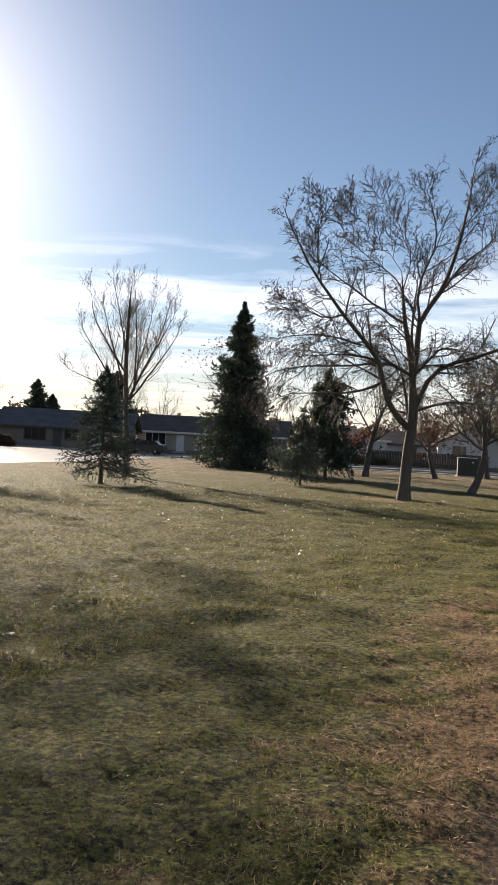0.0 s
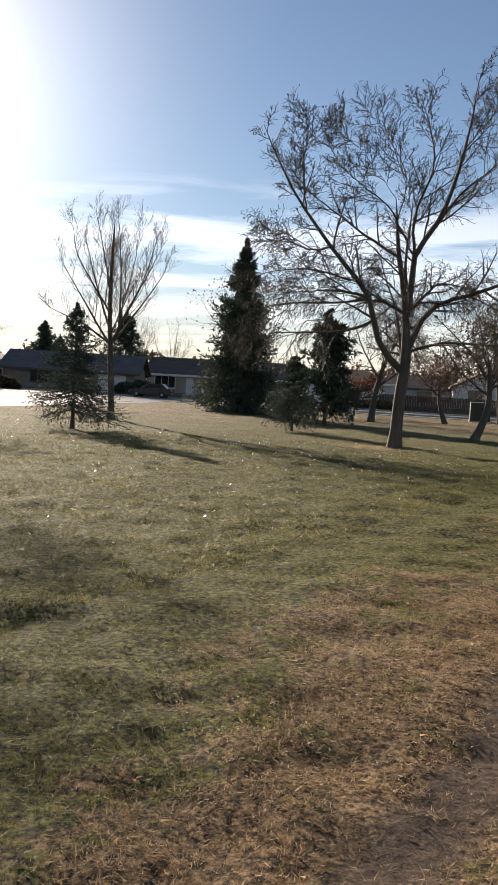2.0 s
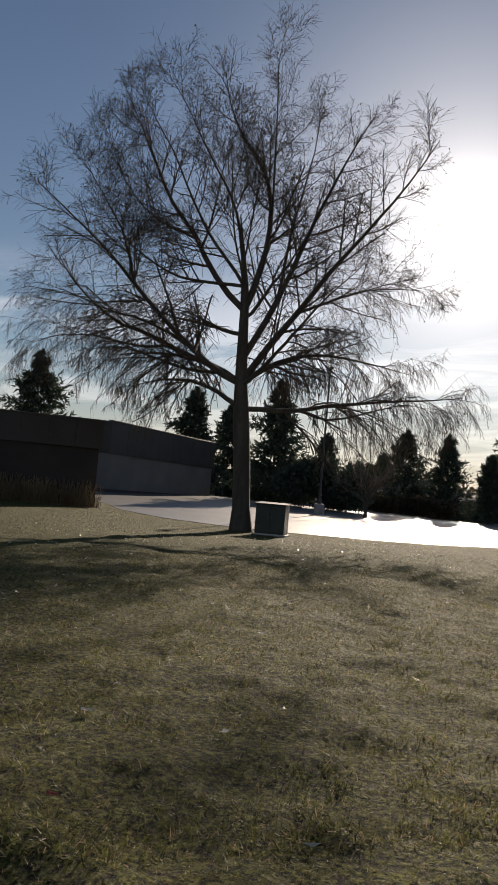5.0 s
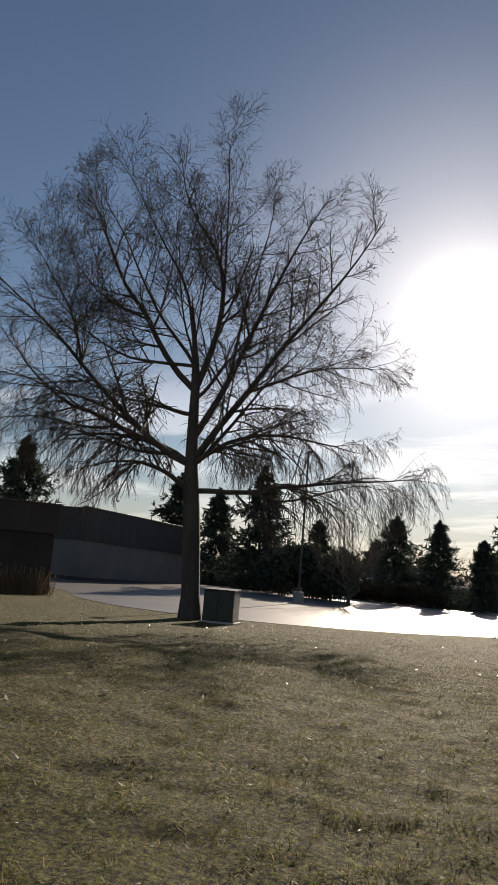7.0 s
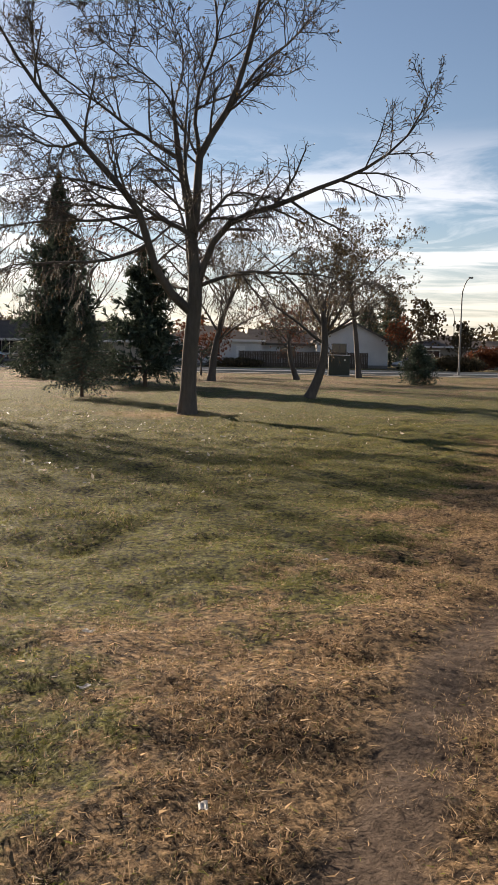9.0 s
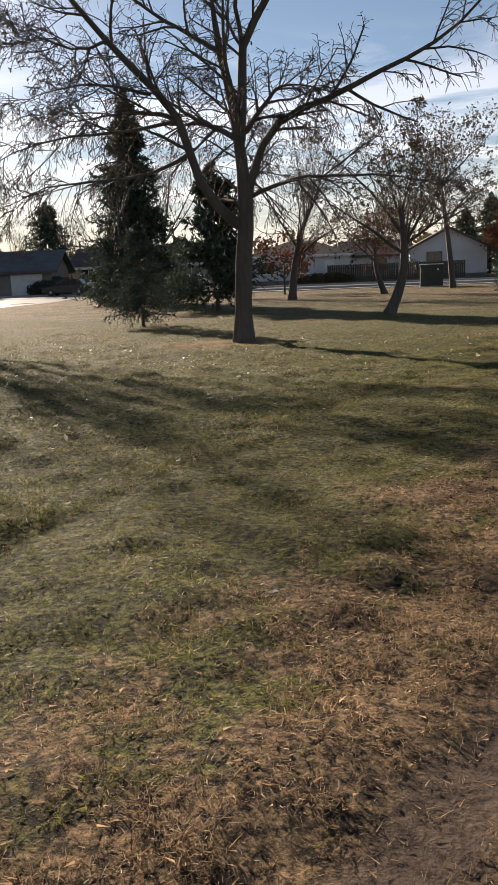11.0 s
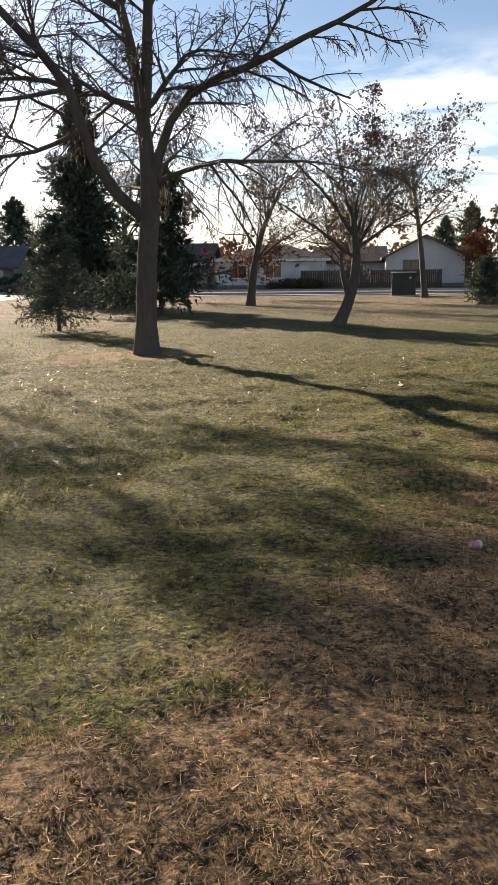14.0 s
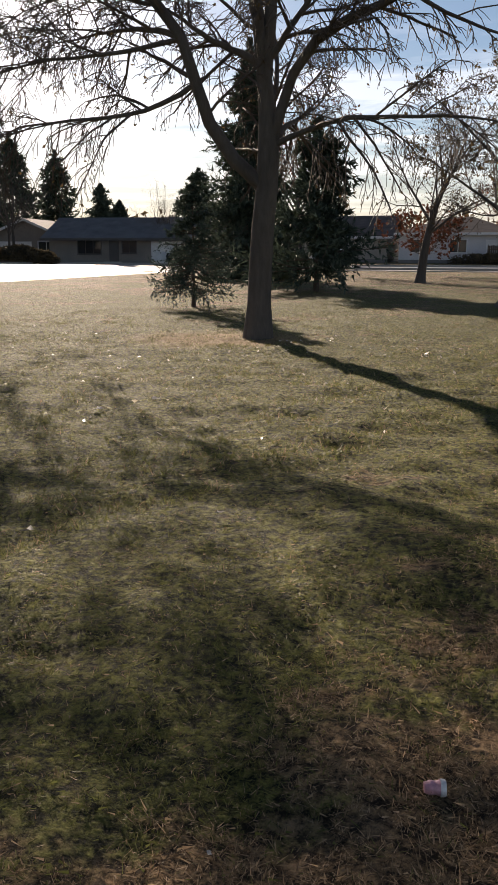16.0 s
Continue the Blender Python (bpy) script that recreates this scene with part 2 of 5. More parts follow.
TURF, BLADE = turf_material(), blade_material()
BARK = surface("grey_bark", (0.060, 0.050, 0.042), (0.115, 0.098, 0.082), 2.0, 14.0, 0.9, 0.9, 0.03, stretch=(1, 1, 0.25))
TWIG = surface("twig_bark", (0.055, 0.042, 0.034), (0.11, 0.085, 0.068), 3.0, 20.0, 0.8, 0.3)
PALE_TWIG = surface("pale_twig_bark", (0.17, 0.125, 0.085), (0.28, 0.21, 0.15), 3.0, 20.0, 0.8, 0.3)
DRY_LEAF = leafy("dry_leaf", (0.06, 0.042, 0.022), (0.17, 0.115, 0.055))
DARK_LEAF = leafy("dark_leaf", (0.055, 0.044, 0.028), (0.15, 0.112, 0.06))
RUST_LEAF = leafy("rust_leaf", (0.10, 0.035, 0.018), (0.24, 0.085, 0.04))
NEEDLE = leafy("spruce_needle", (0.036, 0.052, 0.038), (0.10, 0.13, 0.092), 0.75, 0.15)
BLUE_NEEDLE = leafy("blue_spruce_needle", (0.034, 0.050, 0.040), (0.09, 0.12, 0.095), 0.75, 0.15)
SPRUCE_BARK = surface("spruce_bark", (0.07, 0.05, 0.038), (0.13, 0.10, 0.08), 2.0, 16.0, 0.9, 0.8, 0.02)
ASPHALT = surface("worn_asphalt", (0.14, 0.136, 0.13), (0.20, 0.194, 0.185), 0.25, 60.0, 0.40, 0.4, 0.006, wear=(0.10, 0.098, 0.095))
CONCRETE = surface("kerb_concrete", (0.33, 0.31, 0.28), (0.46, 0.44, 0.40), 0.8, 40.0, 0.75, 0.3, 0.004)
STUCCO = surface("white_stucco", (0.50, 0.51, 0.52), (0.62, 0.62, 0.62), 0.6, 60.0, 0.9, 0.4, 0.004)
CREAM = surface("cream_siding", (0.30, 0.27, 0.23), (0.38, 0.35, 0.30), 0.6, 50.0, 0.8, 0.3, 0.004)
TAN = surface("tan_siding", (0.19, 0.165, 0.14), (0.25, 0.22, 0.185), 0.6, 50.0, 0.8, 0.3, 0.004)
SHINGLE = surface("brown_shingles", (0.075, 0.055, 0.045), (0.13, 0.098, 0.08), 0.9, 25.0, 0.9, 0.6, 0.01)
GREY_SHINGLE = surface("grey_shingles", (0.085, 0.082, 0.08), (0.14, 0.135, 0.13), 0.9, 25.0, 0.9, 0.6, 0.01)
FASCIA = surface("dark_metal_fascia", (0.032, 0.028, 0.027), (0.052, 0.045, 0.042), 0.5, 20.0, 0.6, 0.2, 0.004)
BLOCK = surface("grey_block_wall", (0.15, 0.145, 0.14), (0.21, 0.20, 0.19), 0.4, 30.0, 0.85, 0.5, 0.006)
DARK_BRICK = surface("dark_brick", (0.032, 0.027, 0.026), (0.055, 0.046, 0.042), 0.5, 25.0, 0.9, 0.5, 0.006)
TRIM_WHITE = surface("white_trim", (0.62, 0.62, 0.60), (0.74, 0.74, 0.72), 2.0, 40.0, 0.6, 0.2)
TRIM_DARK = surface("dark_trim", (0.06, 0.055, 0.05), (0.09, 0.08, 0.07), 2.0, 40.0, 0.6, 0.2)
FENCE_WOOD = surface("weathered_fence_wood", (0.055, 0.040, 0.030), (0.095, 0.068, 0.05), 1.0, 18.0, 0.85, 0.5, 0.005, stretch=(1, 1, 0.2))
GREEN_STEEL = surface("green_painted_steel", (0.017, 0.026, 0.020), (0.028, 0.040, 0.030), 1.2, 25.0, 0.5, 0.15, 0.002, wear=(0.04, 0.05, 0.04))
POLE_STEEL = surface("galvanised_steel", (0.15, 0.15, 0.15), (0.23, 0.23, 0.22), 1.0, 30.0, 0.5, 0.2, 0.002, metal=0.4)
DARK_STEEL = surface("dark_painted_steel", (0.05, 0.05, 0.05), (0.08, 0.08, 0.078), 1.0, 30.0, 0.5, 0.2, 0.002)
BLACK_PAINT = surface("black_car_paint", (0.012, 0.013, 0.016), (0.018, 0.019, 0.022), 1.0, 30.0, 0.25, 0.02)
SILVER_PAINT = surface("silver_car_paint", (0.42, 0.43, 0.44), (0.50, 0.51, 0.52), 1.0, 30.0, 0.3, 0.02, metal=0.3)
RUBBER = surface("tyre_rubber", (0.02, 0.02, 0.02), (0.035, 0.035, 0.035), 3.0, 40.0, 0.85, 0.3)
RIM_METAL = surface("rim_metal", (0.35, 0.35, 0.36), (0.45, 0.45, 0.46), 3.0, 40.0, 0.35, 0.1, metal=0.8)
LAMP_LENS = surface("lamp_lens", (0.6, 0.6, 0.58), (0.7, 0.7, 0.68), 3.0, 40.0, 0.2, 0.05)
RED_LENS = surface("red_lens", (0.25, 0.02, 0.02), (0.32, 0.03, 0.03), 3.0, 40.0, 0.25, 0.05)
LITTER = surface("white_paper_litter", (0.62, 0.60, 0.56), (0.78, 0.76, 0.72), 9.0, 60.0, 0.6, 0.4, 0.003)
PINK_LITTER = surface("pink_printed_litter", (0.55, 0.22, 0.26), (0.68, 0.36, 0.38), 9.0, 60.0, 0.5, 0.3, 0.003)
RED_LITTER = surface("red_plastic_litter", (0.38, 0.06, 0.04), (0.50, 0.10, 0.07), 9.0, 60.0, 0.5, 0.3, 0.003)
FALLEN = leafy("fallen_leaf", (0.42, 0.35, 0.24), (0.80, 0.74, 0.62), 0.32, 0.35)
DRY_STALK = leafy("dry_stalk", (0.22, 0.16, 0.095), (0.42, 0.32, 0.20), 0.8, 0.3)
STICK = surface("bleached_stick", (0.38, 0.30, 0.20), (0.52, 0.43, 0.30), 9.0, 60.0, 0.8, 0.4)
GLASS = glass_material()

# ---- mesh helpers ----
rng = np.random.default_rng(7)
TABLE = rng.random((256, 256))


def vnoise(x, y):
    """Smooth value noise in 0..1 on arrays."""
    x, y = np.asarray(x, float), np.asarray(y, float)
    i, j = np.floor(x).astype(int), np.floor(y).astype(int)
    u, v = x - i, y - j
    u, v = u * u * (3 - 2 * u), v * v * (3 - 2 * v)
    a, b = TABLE[i % 256, j % 256], TABLE[(i + 1) % 256, j % 256]
    c, d = TABLE[i % 256, (j + 1) % 256], TABLE[(i + 1) % 256, (j + 1) % 256]
    return (a * (1 - u) + b * u) * (1 - v) + (c * (1 - u) + d * u) * v


def slope_height(x, y):
    x, y = np.asarray(x, float), np.asarray(y, float)
    s = np.clip((y - 72) / 28, 0, 1)
    fall = np.clip((y - 17) / 13, 0, 1)
    west = np.clip(-14 - x, 0, 16) * 0.022 + np.clip(-30 - x, 0, 20) * 0.032
    return west * (1 - s * s * (3 - 2 * s)) + np.clip(y - 38, 0, 38) * 0.0035 - 0.11 * fall * fall * (3 - 2 * fall) + np.clip(y - 76, 0, 36) * 0.015


def lawn_height(x, y):
    """The ground: the gentle slope and the lumps of the turf, which the trodden line wears down."""
    x, y = np.asarray(x, float), np.asarray(y, float)
    off = np.abs(x - PATH_X0 - PATH_SLOPE * y - veer_at(y))
    lumps = (vnoise(x * 0.8 + 9, y * 0.8) - 0.5) * 0.07 + (vnoise(x * 2.3, y * 2.3 + 5) - 0.5) * 0.07 + (vnoise(x * 4.6 + 3, y * 4.6) - 0.5) * 0.06
    near = np.clip(1 - np.hypot(x - 9, y - 22) / 75, 0, 1) * np.clip((x + 14.5) / 6, 0, 1)
    return slope_height(x, y) + lumps * near - 0.03 * np.clip(1 - off / 0.35, 0, 1)


def at_ground(x, y):
    return float(lawn_height(x, y))


def mesh_of(name, verts, faces, mat, smooth=False):
    me = bpy.data.meshes.new(name)
    me.from_pydata(np.asarray(verts).tolist() if isinstance(verts, np.ndarray) else verts, [], faces.tolist() if isinstance(faces, np.ndarray) else faces)
    me.materials.append(mat)
    if smooth:
        me.polygons.foreach_set("use_smooth", np.ones(len(me.polygons), bool))
    me.update()
    return me


def part(name, bm, material, parent, label=""):
    """Link a bmesh, or a finished mesh, as one mesh object under a thing or a part."""
    if isinstance(bm, bmesh.types.BMesh):
        me = bpy.data.meshes.new(name)
        bm.to_mesh(me)
        bm.free()
        me.materials.append(material)
    else:
        me = bm
    ob = new(name, me)
    ob.parent = parent
    if label:
        ob["label"] = label
    return ob


def many(ob):
    """Marks a part whose pieces are too many to pick apart."""
    ob["kind"] = "stuff"
    return ob


def thing(name, place, turn, label, category, group="", kind=""):
    ob = new(name)
    ob.matrix_world = pose(*place, 0, 0, turn)
    return tagged(ob, label, category, group, kind)


def box(bm, x0, x1, y0, y1, z0, z1):
    v = [bm.verts.new((x, y, z)) for z in (z0, z1) for x, y in ((x0, y0), (x1, y0), (x1, y1), (x0, y1))]
    made = [bm.faces.new([v[i] for i in q]) for q in ((3, 2, 1, 0), (4, 5, 6, 7), (0, 1, 5, 4), (1, 2, 6, 5), (2, 3, 7, 6), (3, 0, 4, 7))]
    return v, made


def boxes(*spans, bevel=0.0):
    bm = bmesh.new()
    for s in spans:
        box(bm, *s)
    if bevel:
        bmesh.ops.bevel(bm, geom=bm.edges[:], offset=bevel, segments=1, affect="EDGES")
    return bm


def prism(outline, y0, y1, bevel=0.0):
    """An outline in x and z, drawn out along y."""
    bm = bmesh.new()
    a = [bm.verts.new((x, y0, z)) for x, z in outline]
    b = [bm.verts.new((x, y1, z)) for x, z in outline]
    bm.faces.new(a)
    bm.faces.new(b[::-1])
    for i in range(len(a)):
        j = (i + 1) % len(a)
        bm.faces.new((a[j], a[i], b[i], b[j]))
    bmesh.ops.recalc_face_normals(bm, faces=bm.faces[:])
    if bevel:
        bmesh.ops.bevel(bm, geom=bm.edges[:], offset=bevel, segments=2, affect="EDGES")
    return bm


def tubes(P, R, sides=4):
    """Vertices and faces of many tubes at once. P: tubes x points x 3, R: tubes x points."""
    N, K, _ = P.shape
    T = np.gradient(P, axis=1)
    T /= np.linalg.norm(T, axis=2, keepdims=True) + 1e-9
    ref = np.where(np.abs(T[:, :1, 2:3]) > 0.8, np.array([1.0, 0, 0]), np.array([0, 0, 1.0]))
    U = np.cross(T, np.broadcast_to(ref, T.shape))
    U /= np.linalg.norm(U, axis=2, keepdims=True) + 1e-9
    V = np.cross(T, U)
    ang = np.arange(sides) * 2 * np.pi / sides
    ring = P[:, :, None, :] + R[:, :, None, None] * (np.cos(ang)[:, None] * U[:, :, None, :] + np.sin(ang)[:, None] * V[:, :, None, :])
    verts = ring.reshape(-1, 3)
    k, s = np.meshgrid(np.arange(K - 1), np.arange(sides), indexing="ij")
    q = np.stack([k * sides + s, k * sides + (s + 1) % sides, (k + 1) * sides + (s + 1) % sides, (k + 1) * sides + s], -1).reshape(-1, 4)
    faces = (q[None] + (np.arange(N) * K * sides)[:, None, None]).reshape(-1, 4)
    return verts, faces


def joined(name, pieces, mat, smooth=True):
    vs, fs, base = [], [], 0
    for v, f in pieces:
        vs.append(v)
        fs.append(f + base)
        base += len(v)
    faces = [row for f in fs for row in f.tolist()]
    return mesh_of(name, np.concatenate(vs), faces, mat, smooth)


def unit(v):
    return v / (np.linalg.norm(v, axis=-1, keepdims=True) + 1e-9)


def resample(points, K):
    """A smooth run of K points through a few."""
    p = np.asarray(points, float)
    for _ in range(2):
        q = np.empty((2 * len(p), 3))
        q[0], q[-1] = p[0], p[-1]
        q[1:-1:2] = 0.75 * p[:-1] + 0.25 * p[1:]
        q[2:-1:2] = 0.25 * p[:-1] + 0.75 * p[1:]
        p = q
    d = np.r_[0, np.cumsum(np.linalg.norm(np.diff(p, axis=0), axis=1))]
    s = np.linspace(0, d[-1], K)
    return np.stack([np.interp(s, d, p[:, i]) for i in range(3)], 1)


def spawn(g, P, R, count, length, angle, bend, K, first=0.2, thin=0.55, wander=0.12, taper=0.45, least=0.003):
    """Side shoots on every run of P: count each, of that length, at that angle, bent by gravity (bend < 0) or light (bend > 0), or from one to the other between two heights."""
    N, Kp, _ = P.shape
    s = first + (1 - first) * (np.arange(count)[None] + g.random((N, count))) / count
    f = s * (Kp - 1)
    i = np.clip(f.astype(int), 0, Kp - 2)
    w = (f - i)[..., None]
    n = np.arange(N)[:, None]
    a, b = P[n, i], P[n, i + 1]
    place, way = a * (1 - w) + b * w, unit(b - a)
    rad = R[n, i] * (1 - w[..., 0]) + R[n, i + 1] * w[..., 0]
    side = unit(np.cross(way, unit(g.normal(size=way.shape))))
    ang = angle * (0.75 + 0.5 * g.random((N, count, 1)))
    d = unit(way * np.cos(ang) + side * np.sin(ang))
    L = np.reshape(length, (-1, 1)) * (1.12 - 0.58 * s) * (0.6 + 0.8 * g.random((N, count)))
    M = N * count
    d, place, L, rad = d.reshape(M, 3), place.reshape(M, 3), L.reshape(M), rad.reshape(M)
    if isinstance(bend, tuple):
        bend = np.interp(place[:, 2], bend[:2], bend[2:])
    pull = np.zeros((M, 3))
    pull[:, 2] = bend
    pts = [place]
    for _ in range(K - 1):
        d = unit(d + g.normal(size=d.shape) * wander + pull / K)
        pts.append(pts[-1] + d * (L / (K - 1))[:, None])
    Q = np.stack(pts, 1)
    r0 = np.maximum(np.minimum(rad * thin, L * 0.022), least)
    RR = r0[:, None] * np.linspace(1, taper, K)[None]
    return Q, RR


def scraps(g, at, size, flat=0.0):
    """Small bent leaves, two triangles each, at the places given."""
    N = len(at)
    u = unit(g.normal(size=(N, 3)) * np.array([1, 1, 1 - flat]))
    v = unit(np.cross(u, unit(g.normal(size=(N, 3)) * np.array([1 - flat, 1 - flat, 1]) + np.array([0, 0, flat * 2]))))
    s = size * (0.55 + 0.9 * g.random((N, 1)))
    w = np.cross(u, v) * s * 0.25
    verts = np.stack([at - u * s, at - v * s * 0.5 + w, at + u * s, at + v * s * 0.5 + w], 1).reshape(-1, 3)
    f = np.array([[0, 1, 2], [0, 2, 3]])
    return verts, (f[None] + (np.arange(N) * 4)[:, None, None]).reshape(-1, 3)

# ---- ground, roads and kerbs ----


def steps(lo, hi, fine_lo, fine_hi, fine):
    """Grid lines: fine in the middle, ever wider outwards."""
    mid = list(np.arange(fine_lo, fine_hi, fine))
    right, left, d, a, b = [], [], fine, mid[-1], mid[0]
    while a < hi:
        d *= 1.16
        a += d
        right.append(a)
    d = fine
    while b > lo:
        d *= 1.16
        b -= d
        left.append(b)
    return np.array(left[::-1] + mid + right)


gx, gy = steps(-1500, 1500, -1, 17, 0.105), steps(-300, 2500, 4, 32, 0.105)
GX, GY = np.meshgrid(gx, gy, indexing="ij")
GZ = lawn_height(GX, GY)
nx, ny = GX.shape
idx = np.arange(nx * ny).reshape(nx, ny)
quads = np.stack([idx[:-1, :-1], idx[1:, :-1], idx[1:, 1:], idx[:-1, 1:]], -1).reshape(-1, 4)
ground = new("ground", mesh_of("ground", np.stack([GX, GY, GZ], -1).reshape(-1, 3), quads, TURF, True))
tagged(ground, "lumpy autumn lawn of green and straw-brown grass with bare soil", "lawn", kind="structure")


def lot_front(x):
    """The lawn's edge along the parking lot, by x."""
    return float(np.interp(x, (-60, -30, -25, -21, -18, -16, -14.6, -13.3, -12.6, -12.2), (34, 33, 30.6, 30.0, 31.0, 33.0, 35.6, 39.0, 43.0, 50.0)))


def sheet(name, xs, y0, y1, lift, mat, label, category):
    """A paved sheet that follows the slope, between y0(x) and y1(x)."""
    verts, faces, n = [], [], 14
    for x in xs:
        a, b = y0(x), y1(x)
        for k in range(n + 1):
            y = a + (b - a) * k / n
            verts.append((x, y, float(slope_height(x, y)) + lift))
    for i in range(len(xs) - 1):
        for k in range(n):
            q = i * (n + 1) + k
            faces.append((q, q + n + 1, q + n + 2, q + 1))
    ob = new(name, mesh_of(name, verts, faces, mat, True))
    return tagged(ob, label, category, kind="structure")


sheet("pavement", np.linspace(-75, -12.2, 60), lot_front, lambda x: 86.0, 0.016, ASPHALT, "worn grey asphalt parking lot shining towards the sun", "parking lot")
sheet("road", np.linspace(-110, 140, 90), lambda x: 86.0, lambda x: 93.5, 0.03, ASPHALT, "grey asphalt street between the park and the houses", "street")


def ribbon(name, pts, width, rise, label, category, mat=CONCRETE):
    """A strip of concrete along a line on the ground, with top and sides."""
    p = np.array(pts, float)
    d = np.gradient(p, axis=0)
    nrm = unit(np.stack([-d[:, 1], d[:, 0]], 1)) * width / 2
    verts = []
    for (x, y), (u, v) in zip(p, nrm):
        z = float(slope_height(x, y))
        verts += [(x - u, y - v, z - 0.1), (x - u, y - v, z + rise), (x + u, y + v, z + rise), (x + u, y + v, z - 0.1)]
    faces = [(4 * i + k, 4 * i + 4 + k, 4 * i + 5 + k, 4 * i + 1 + k) for i in range(len(p) - 1) for k in range(3)]
    return tagged(new(name, mesh_of(name, verts, faces, mat)), label, category, kind="structure")


line = lambda x0, x1, y, n=40: [(x0 + (x1 - x0) * i / n, y) for i in range(n + 1)]
ribbon("kerb_1", line(-11.6, 140, 85.9), 0.2, 0.16, "low concrete kerb along the park side of the street", "kerb")
ribbon("kerb_2", line(-110, 140, 93.6), 0.2, 0.18, "low concrete kerb in front of the houses", "kerb")
ribbon("pavement_1", line(-11.0, 140, 83.2), 1.5, 0.05, "pale concrete pavement beside the lawn", "pavement")
ribbon("pavement_2", line(-110, 140, 95.2), 1.5, 0.06, "pale concrete pavement in front of the houses", "pavement")
ribbon("kerb_3", [(-75 + i * 1.0, 78.6 + 0.16 * i) for i in range(46)], 0.25, 0.18, "concrete kerb at the far side of the parking lot", "kerb")


def strip_of_lawn(name, xs, y0, y1, lift):
    return sheet(name, xs, y0, y1, lift, TURF, "strip of dry brown grass beside the parking lot", "grass verge")


strip_of_lawn("ground_verge", np.linspace(-75, -30, 30), lambda x: 78.7 + 0.16 * (x + 75), lambda x: 86.0, 0.12)

# ---- trees ----


def tree(name, x, y, limbs, trunk_r, label, seed, turn=0.0, extra=6, counts=(11, 8, 5), lengths=(2.2, 0.85, 0.36), bends=(0.5, 0.1, -1.1), leaf=None, leaf_count=0, leaf_size=0.03, twig=None, depth=0.55, group="", sides=(9, 4, 3), extra_scale=0.8, stout=1.0, limb_share=0.5, fork=None, girths=None, leans=None, wander=0.13, fine_k=2):
    """A leafless tree: the trunk and its main limbs are given as runs of (across, up); shoots and twigs grow from them."""
    g = np.random.default_rng(seed)
    t = thing(name, (x, y, at_ground(x, y) - 0.05), turn, label, "tree", group)
    K = 14
    runs, radii = [], []
    top = max(p[1] for run in limbs for p in run)
    for i, run in enumerate(limbs):
        lean = 0.0 if i == 0 else depth * (1 if i % 2 else -1) * (0.4 + 0.8 * g.random())
        lean = (leans or {}).get(i, lean)
        z0 = run[0][1]
        y0 = 0.0
        if i:
            # a limb starts on whatever older limb it touches, at that limb's depth
            old = np.concatenate(runs)
            near = old[np.argmin((old[:, 0] - run[0][0]) ** 2 + (old[:, 2] - run[0][1]) ** 2)]
            run = [(near[0], near[2])] + list(run[1:])
            y0, z0 = near[1], near[2]
        p = [(a, y0 + lean * max(0.0, b - z0) * (0.25 + 0.05 * (b - z0)) * 0.6 + lean * abs(a - run[0][0]) * 0.25, b) for a, b in run]
        runs.append(resample(p, K))
        z = runs[-1][:, 2]
        if i == 0:
            r = trunk_r * (1 - 0.62 * np.clip(z / (limbs[0][-1][1] + 0.5), 0, 1)) + trunk_r * 0.3 * np.exp(-z / 0.2)
            if fork:
                over = np.clip((z - fork) / (limbs[0][-1][1] - fork), 0, 1)
                r = np.where(z < fork, trunk_r * (1 - 0.14 * z / fork), trunk_r * 0.72 * (1 - 0.7 * over)) + trunk_r * 0.35 * np.exp(-np.maximum(z, 0) / 0.22)
            r[-3:] *= (0.85, 0.6, 0.25)
        else:
            host = np.concatenate(radii)[np.argmin(np.linalg.norm(old - near, axis=1))]
            own = min(trunk_r * (1 - 0.62 * min(1.0, z0 / limbs[0][-1][1])) * (limb_share if i > 1 else limb_share + 0.1), host * (0.62 if i > 6 else 0.85))
            own = (girths or {}).get(i, own)
            r = own * np.linspace(1, 0.07, K) ** 0.95
        radii.append(r)
    for j in range(extra):
        k = 1 + j % (len(limbs) - 1)
        a = runs[k] - runs[k][0]
        c = radians((60 + 70 * g.random()) * (1 if j % 2 else -1))
        sc = extra_scale * (0.8 + 0.3 * g.random())
        rot = np.stack([a[:, 0] * math.cos(c) - a[:, 1] * math.sin(c), a[:, 0] * math.sin(c) + a[:, 1] * math.cos(c), a[:, 2]], 1) * sc
        runs.append(runs[k][0] + rot + np.array([0, 0, 0.25 * g.normal()]))
        radii.append(radii[k] * 0.65)
    P, R = np.stack(runs), np.stack(radii)
    P[1:] += np.cumsum(g.normal(size=P[1:].shape) * 0.018, axis=1)
    sec, sr = spawn(g, P[1:], R[1:], counts[0], lengths[0], 0.85, bends[0], 6, first=0.16, wander=wander, thin=0.5 + 0.12 * (stout - 1), least=0.006 * stout)
    tip, tpr = spawn(g, P[1:], R[1:], 2, lengths[0] * 0.9, 0.4, bends[0], 6, first=0.8, wander=0.1, thin=0.8)
    sec, sr = np.concatenate([sec, tip]), np.concatenate([sr, tpr])
    reach = np.linalg.norm(sec[:, -1] - sec[:, 0], axis=1)
    tw, tr = spawn(g, sec, sr, counts[1], lengths[1] * np.clip(reach / (0.75 * lengths[0]), 0.3, 1.4), 0.8, bends[1], 4, first=0.12, wander=wander * 1.3, thin=0.6, least=0.0045 * stout)
    reach = np.linalg.norm(tw[:, -1] - tw[:, 0], axis=1)
